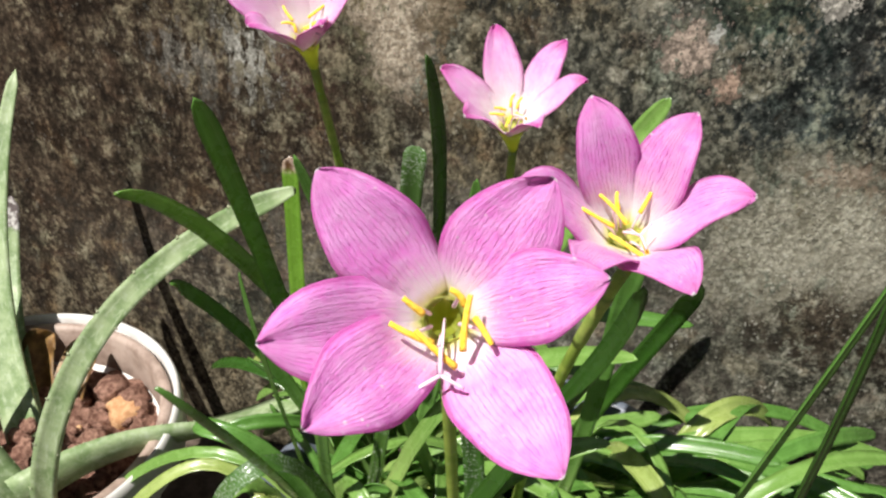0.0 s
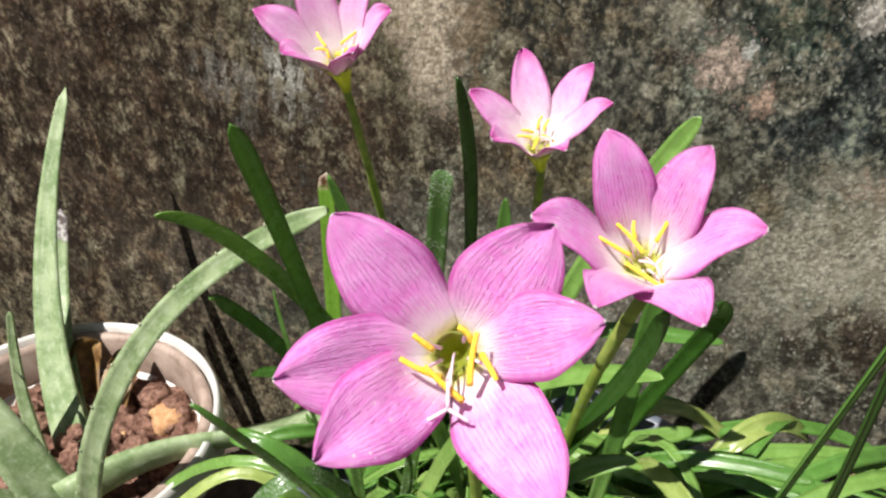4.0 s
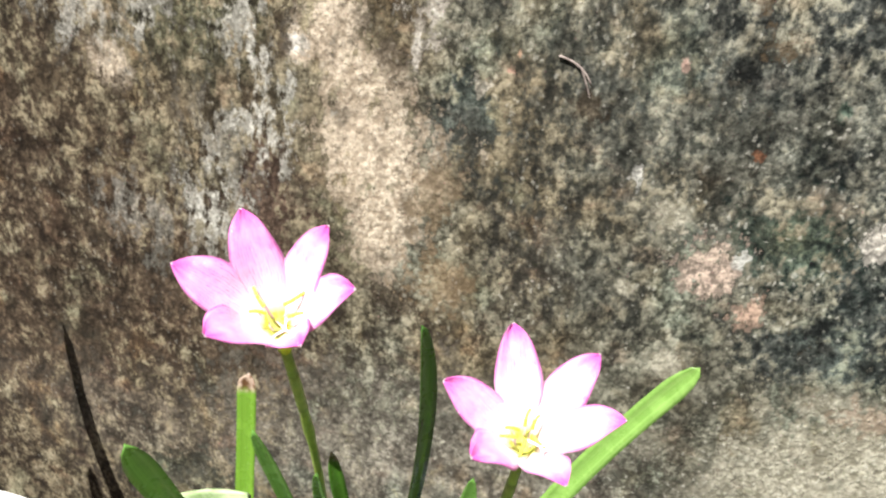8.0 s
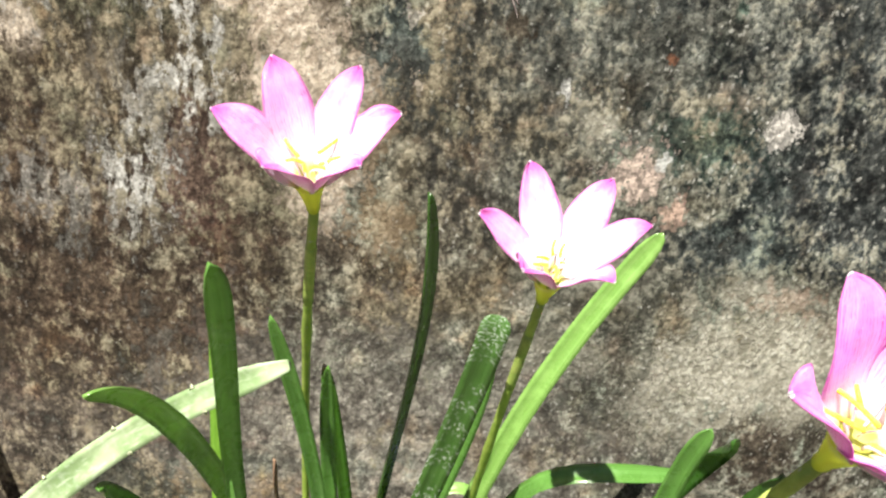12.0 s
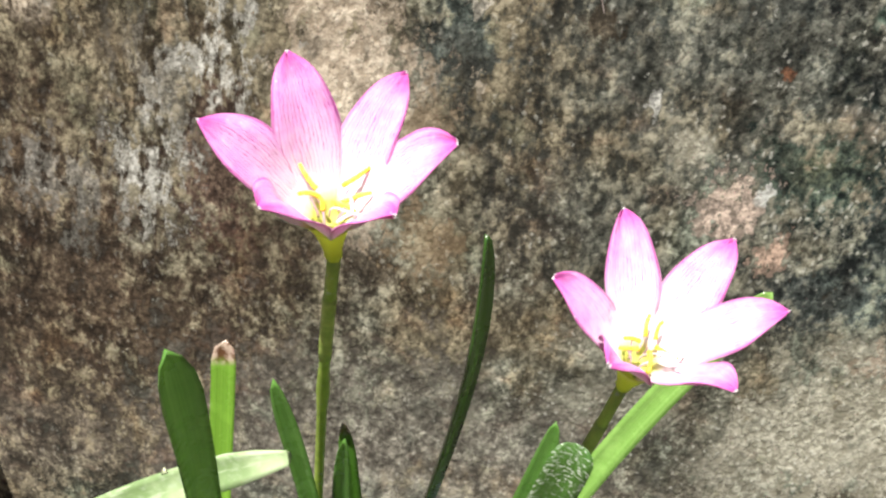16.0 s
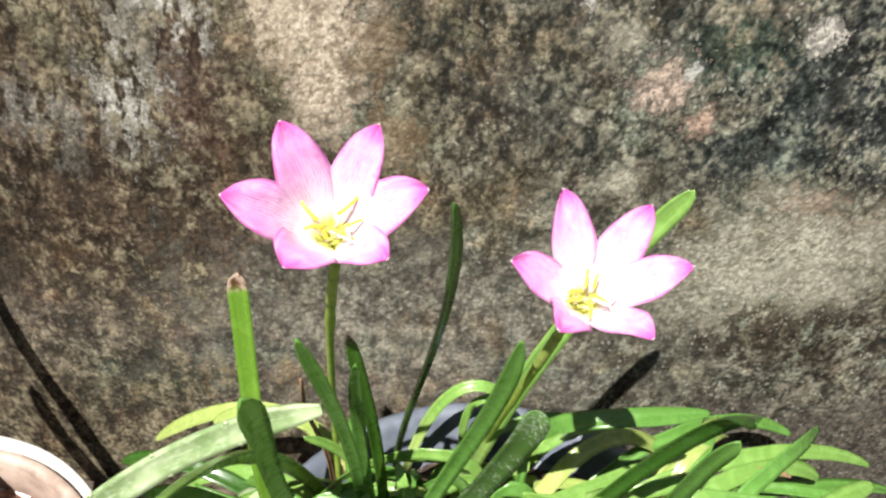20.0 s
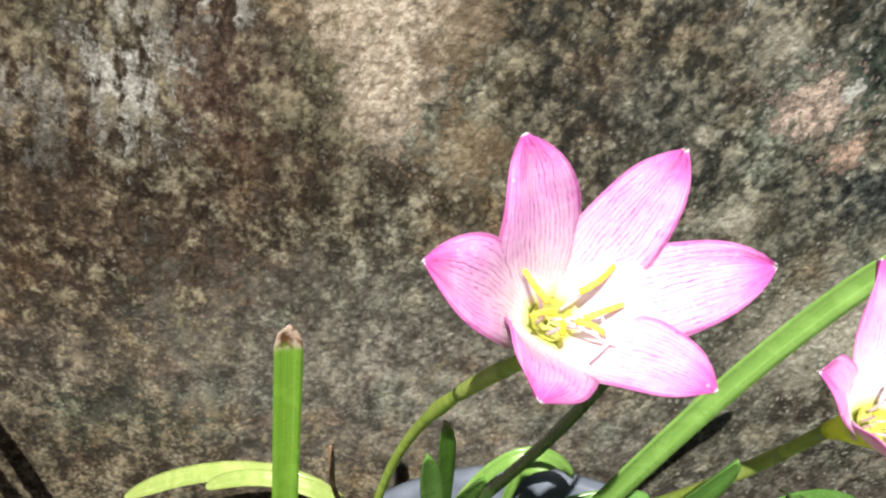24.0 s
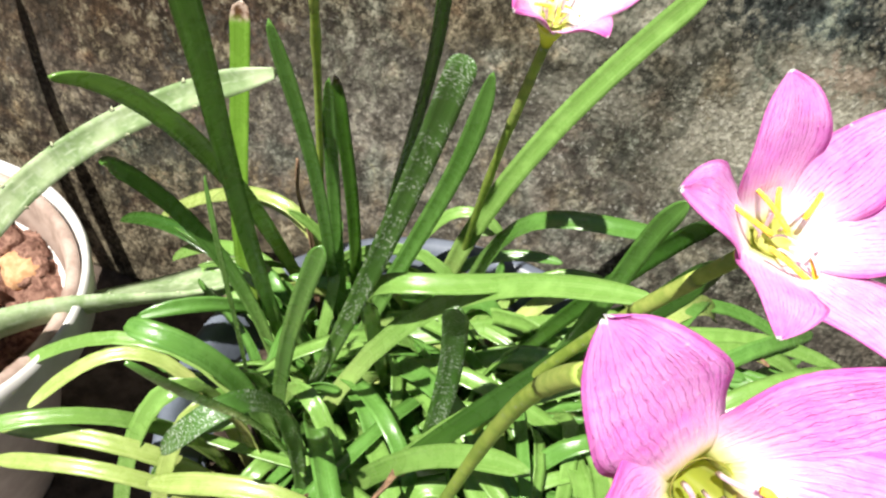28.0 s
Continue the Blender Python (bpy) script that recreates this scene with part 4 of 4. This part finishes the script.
leaf([(0.235, -0.110, 0.165), (0.250, -0.150, 0.380), (0.252, -0.176, 0.376), (0.340, -0.150, 0.368)], 0.010, LEAF, (0, -0.4, 1))
leaf([(0.275, -0.184, 0.165), (0.304, -0.222, 0.388), (0.295, -0.226, 0.433), (0.305, -0.233, 0.458)], 0.009, LEAF)
leaf([(0.250, -0.160, 0.165), (0.314, -0.163, 0.366), (0.342, -0.167, 0.401), (0.328, -0.204, 0.432)], 0.010, LEAF_DARK)
leaf([(0.230, -0.185, 0.165), (0.175, -0.226, 0.411), (0.191, -0.267, 0.377), (0.274, -0.212, 0.380)], 0.0095, LEAF_BRIGHT, (0, -0.4, 1))
leaf([(0.160, -0.225, 0.165), (0.120, -0.230, 0.330), (0.040, -0.234, 0.262), (-0.010, -0.248, 0.190)], 0.0075, LEAF_BRIGHT, (0, -0.4, 1))
# pale material paints the glare on this arching leaf
leaf([(0.150, -0.236, 0.165), (0.101, -0.230, 0.310), (0.063, -0.239, 0.261), (0.040, -0.274, 0.240)], 0.0075, LEAF_PALE, (0, -0.4, 1))
leaf([(0.150, -0.085, 0.165), (0.140, -0.080, 0.255), (0.070, -0.060, 0.240), (0.000, -0.050, 0.150)], 0.011, LEAF_PALE, (0, -0.4, 1))
leaf([(0.160, -0.095, 0.165), (0.150, -0.090, 0.245), (0.095, -0.080, 0.262), (0.055, -0.075, 0.215)], 0.009, LEAF_PALE, (0, -0.4, 1))
leaf([(0.190, -0.070, 0.165), (0.200, -0.060, 0.235), (0.222, -0.058, 0.290), (0.262, -0.055, 0.235)], 0.0080, LEAF_BRIGHT, (0, -0.5, 1))
leaf([(0.235, -0.060, 0.165), (0.224, -0.055, 0.205), (0.226, -0.050, 0.240), (0.252, -0.050, 0.236)], 0.0060, LEAF_BRIGHT, (0, -0.5, 1))
leaf([(0.205, -0.090, 0.165), (0.212, -0.085, 0.215), (0.250, -0.075, 0.255), (0.300, -0.072, 0.250)], 0.0080, LEAF, (0, -0.5, 1))
leaf([(0.260, -0.095, 0.165), (0.268, -0.085, 0.235), (0.300, -0.075, 0.262), (0.345, -0.070, 0.235)], 0.0085, LEAF_BRIGHT, (0, -0.5, 1))
leaf([(0.142, -0.120, 0.165), (0.125, -0.118, 0.235), (0.075, -0.110, 0.228), (0.035, -0.100, 0.170)], 0.010, LEAF_BRIGHT, (0, -0.4, 1))
leaf([(0.310, -0.290, 0.165), (0.348, -0.306, 0.395), (0.372, -0.290, 0.470), (0.394, -0.262, 0.525)], 0.0042, LEAF, (0.6, -0.75, -0.1))
leaf([(0.345, -0.280, 0.165), (0.362, -0.345, 0.400), (0.366, -0.335, 0.500), (0.366, -0.325, 0.575)], 0.0040, LEAF_DARK, (0.6, -0.75, -0.1))

leaf([(0.175, -0.225, 0.165), (0.166, -0.300, 0.360), (0.182, -0.355, 0.430), (0.160, -0.364, 0.466)], 0.0065, LEAF, (0.2, -0.3, 1), twist=1.4, label="narrow leaf curling at its tip")
leaf([(0.185, -0.250, 0.165), (0.188, -0.300, 0.420), (0.169, -0.333, 0.400), (0.147, -0.332, 0.357)], 0.0090, LEAF_SPECK, (0, -0.4, 1))
# brighter material stands in for glare on this low leaf
leaf([(0.140, -0.240, 0.165), (0.120, -0.275, 0.300), (0.060, -0.300, 0.290), (0.026, -0.312, 0.262)], 0.008, LEAF_BRIGHT, (0, -0.4, 1))
leaf([(0.200, -0.250, 0.165), (0.212, -0.285, 0.300), (0.244, -0.283, 0.345), (0.282, -0.300, 0.362)], 0.0100, LEAF_BRIGHT, (0, -0.5, 1))
leaf([(0.205, -0.240, 0.165), (0.236, -0.285, 0.310), (0.252, -0.262, 0.357), (0.306, -0.257, 0.376)], 0.0100, LEAF_BRIGHT, (0, -0.5, 1))
leaf([(0.165, -0.260, 0.165), (0.130, -0.290, 0.290), (0.080, -0.296, 0.268), (0.030, -0.290, 0.246)], 0.0090, LEAF_PALE, (0, -0.5, 1))
leaf([(0.170, -0.270, 0.165), (0.130, -0.302, 0.280), (0.080, -0.305, 0.262), (0.040, -0.305, 0.240)], 0.0080, LEAF_PALE, (0, -0.5, 1))
leaf([(0.150, -0.230, 0.165), (0.135, -0.262, 0.365), (0.095, -0.280, 0.300), (0.098, -0.300, 0.165)], 0.0100, LEAF_BRIGHT, (-0.2, -0.8, 0.6))
leaf([(0.160, -0.240, 0.165), (0.145, -0.270, 0.365), (0.118, -0.285, 0.300), (0.122, -0.310, 0.170)], 0.0090, LEAF_PALE, (-0.2, -0.8, 0.6))
leaf([(0.150, -0.225, 0.165), (0.165, -0.245, 0.360), (0.200, -0.262, 0.300), (0.222, -0.285, 0.200)], 0.0090, LEAF_BRIGHT, (0.1, -0.6, 0.8))
leaf([(0.165, -0.230, 0.165), (0.160, -0.262, 0.340), (0.118, -0.275, 0.338), (0.098, -0.266, 0.330)], 0.0105, LEAF, (0, -0.5, 1))
leaf([(0.130, -0.190, 0.165), (0.146, -0.250, 0.325), (0.152, -0.282, 0.390), (0.142, -0.277, 0.446)], 0.0022, LEAF, (0, -0.8, 0.4), label="thread-thin young leaf")
leaf([(0.125, -0.130, 0.165), (0.100, -0.125, 0.225), (0.040, -0.110, 0.232), (-0.005, -0.095, 0.190)], 0.0105, LEAF_DARK, (0, -0.3, 1))


KINDS = (LEAF, LEAF_BRIGHT, LEAF_DARK, LEAF_SPECK, LEAF_PALE)


def thicket():
    """The low leaves of the clump: broad straps that rise from the bulbs, arch and droop every way."""
    rng = random.Random(17)
    for n in range(190):
        a, r = rng.uniform(0, 6.283), 0.120 * math.sqrt(rng.random())
        root = GREY_AT + Vector((r * math.cos(a), r * math.sin(a), 0.158))
        if root.y > -0.12 and root.x < 0.33:
            root.y -= 0.07
        root.x = max(root.x, 0.150)
        way = rng.gauss(-0.35, 1.0) if rng.random() < 0.7 else rng.uniform(0, 6.283)
        out = Vector((math.cos(way), math.sin(way) - 0.1, 0))
        if root.x < 0.34 and out.y > 0.05:
            out.y *= -0.5
        out.normalize()
        length = rng.uniform(0.06, 0.17) * (0.55 if root.x < 0.20 and out.x < 0 else 1.0)
        top = rng.uniform(0.045, 0.135) * (1.0 if root.x > 0.17 else 0.75)
        across = Vector((-out.y, out.x, 0)) * rng.gauss(0, 0.022)
        p1 = root + out * (length * 0.10) + Vector((rng.uniform(-0.015, 0.015), rng.uniform(-0.015, 0.015), top * 1.2))
        p2 = root + out * (length * 0.62) + across + Vector((0, 0, top * rng.uniform(0.95, 1.3)))
        p3 = root + out * length + across * 2.2 + Vector((0, 0, top * rng.uniform(0.15, 1.15)))
        for p in (p1, p2, p3):
            p.y = min(p.y, -0.02)
        kind = rng.choices(KINDS, (6, 7, 0.9, 0.2, 1.4))[0]
        part("leaf", ribbon([root, p1, p2, p3], rng.uniform(0.0065, 0.0118), (rng.uniform(-0.6, 0.6), rng.uniform(-0.7, 0.1), 1), steps=12, fold=rng.uniform(0.06, 0.26),
                            twist=rng.gauss(0, 0.7), tip=rng.uniform(0.08, 0.28), wave=0.0015, seed=n), kind, tuft)


def sprawl():
    """Long low leaves that lie over the rim, away from the aloe."""
    rng = random.Random(23)
    for n in range(80):
        root = Vector((rng.uniform(0.24, 0.38), rng.uniform(-0.30, -0.075), 0.16))
        if root.x < 0.33:
            root.y = min(root.y, -0.13)
        way = rng.gauss(-0.1, 0.42)
        out = Vector((math.cos(way), math.sin(way), 0))
        length, top = rng.uniform(0.11, 0.28), rng.uniform(0.04, 0.110)
        p1 = root + out * (length * 0.10) + Vector((0, rng.uniform(-0.02, 0.02), top * 1.2))
        p2 = root + out * (length * 0.60) + Vector((0, rng.uniform(-0.03, 0.03), top * rng.uniform(0.85, 1.3)))
        p3 = root + out * length + Vector((0, rng.uniform(-0.04, 0.03), top * rng.uniform(0.1, 0.9)))
        for p in (p1, p2, p3):
            p.y = min(p.y, -0.025)
        kind = rng.choices(KINDS, (6, 5, 1.2, 0.2, 0.5))[0]
        part("leaf", ribbon([root, p1, p2, p3], rng.uniform(0.0080, 0.0125), (rng.uniform(-0.3, 0.3), -0.3, 1), steps=12, fold=rng.uniform(0.06, 0.24),
                            twist=rng.gauss(0, 0.5), tip=rng.uniform(0.08, 0.28), wave=0.0015, seed=n), kind, tuft)


def shoots():
    """Steep young leaves among the bulbs, pale at the foot."""
    rng = random.Random(31)
    for n in range(60):
        root = Vector((rng.uniform(0.140, 0.30), rng.uniform(-0.24, -0.085), 0.158))
        lean = Vector((rng.gauss(0.0, 0.045), rng.gauss(-0.02, 0.03), 0))
        h = rng.uniform(0.06, 0.125)
        p1 = root + Vector((0, 0, h * 0.6)) + lean * 0.15
        p2 = root + Vector((0, 0, h)) + lean * 0.5
        p3 = root + Vector((0, 0, h * rng.uniform(0.85, 1.2))) + lean * 1.3
        for p in (p1, p2, p3):
            p.y = min(p.y, -0.05)
        kind = rng.choices((LEAF, LEAF_BRIGHT, LEAF_DARK, LEAF_PALE), (4, 6, 0.5, 3))[0]
        part("leaf", ribbon([root, p1, p2, p3], rng.uniform(0.0055, 0.0095), (rng.uniform(-0.8, 0.8), -0.9, 0.4), steps=12, twist=rng.gauss(0, 0.5), wave=0.001, seed=n), kind, plant_at(root))


for c, w in (([(0.200, -0.250, 0.165), (0.205, -0.280, 0.260), (0.195, -0.300, 0.300), (0.178, -0.318, 0.268)], 0.0055), ([(0.225, -0.240, 0.165), (0.240, -0.262, 0.290), (0.232, -0.285, 0.325), (0.224, -0.300, 0.300)], 0.004),
             ([(0.150, -0.110, 0.165), (0.138, -0.105, 0.235), (0.125, -0.098, 0.262), (0.118, -0.092, 0.292)], 0.005), ([(0.330, -0.200, 0.165), (0.380, -0.190, 0.260), (0.430, -0.190, 0.262), (0.475, -0.200, 0.215)], 0.006)):
    leaf(c, w, LEAF_DRY, (0.3, -0.6, 0.7), "withered brown leaf", twist=1.8, wave=0.002, seed=w * 900)

leaf([(0.340, -0.130, 0.165), (0.352, -0.110, 0.262), (0.385, -0.080, 0.275), (0.424, -0.040, 0.206)], 0.0150, LEAF_PALE, (0.1, -0.4, 1), "broad bleached yellow leaf", fold=0.3)
leaf([(0.350, -0.120, 0.165), (0.380, -0.105, 0.235), (0.405, -0.094, 0.245), (0.450, -0.093, 0.232)], 0.0050, LEAF_DRY, (0.0, -0.4, 1), "withered brown leaf", fold=0.4, wave=0.002)

thicket()
sprawl()
shoots()

# a dry rootlet that clings to the wall
rootlet = thing("dry_rootlet", (0.216, -0.001, 0.560), "thin pale dry rootlet clinging to the concrete wall", "root")
ROOT = plain("dry_root", (0.15, 0.115, 0.105), (0.30, 0.25, 0.23), 260, 0.8, 0.5)
part("root_strand", cane([(0.206, -0.0001, 0.569), (0.214, -0.0003, 0.568), (0.220, -0.0004, 0.566), (0.2255, -0.0001, 0.557)], 0.0007, 0.0005, 7, 14, ((0.5, 0.5), (0.8, 0.4))), ROOT, rootlet)
part("root_strand", cane([(0.2185, -0.0004, 0.5655), (0.221, -0.0004, 0.560), (0.224, -0.0003, 0.556), (0.2265, -0.0001, 0.549)], 0.0006, 0.0003, 7, 12, ((0.6, 0.5),)), ROOT, rootlet)
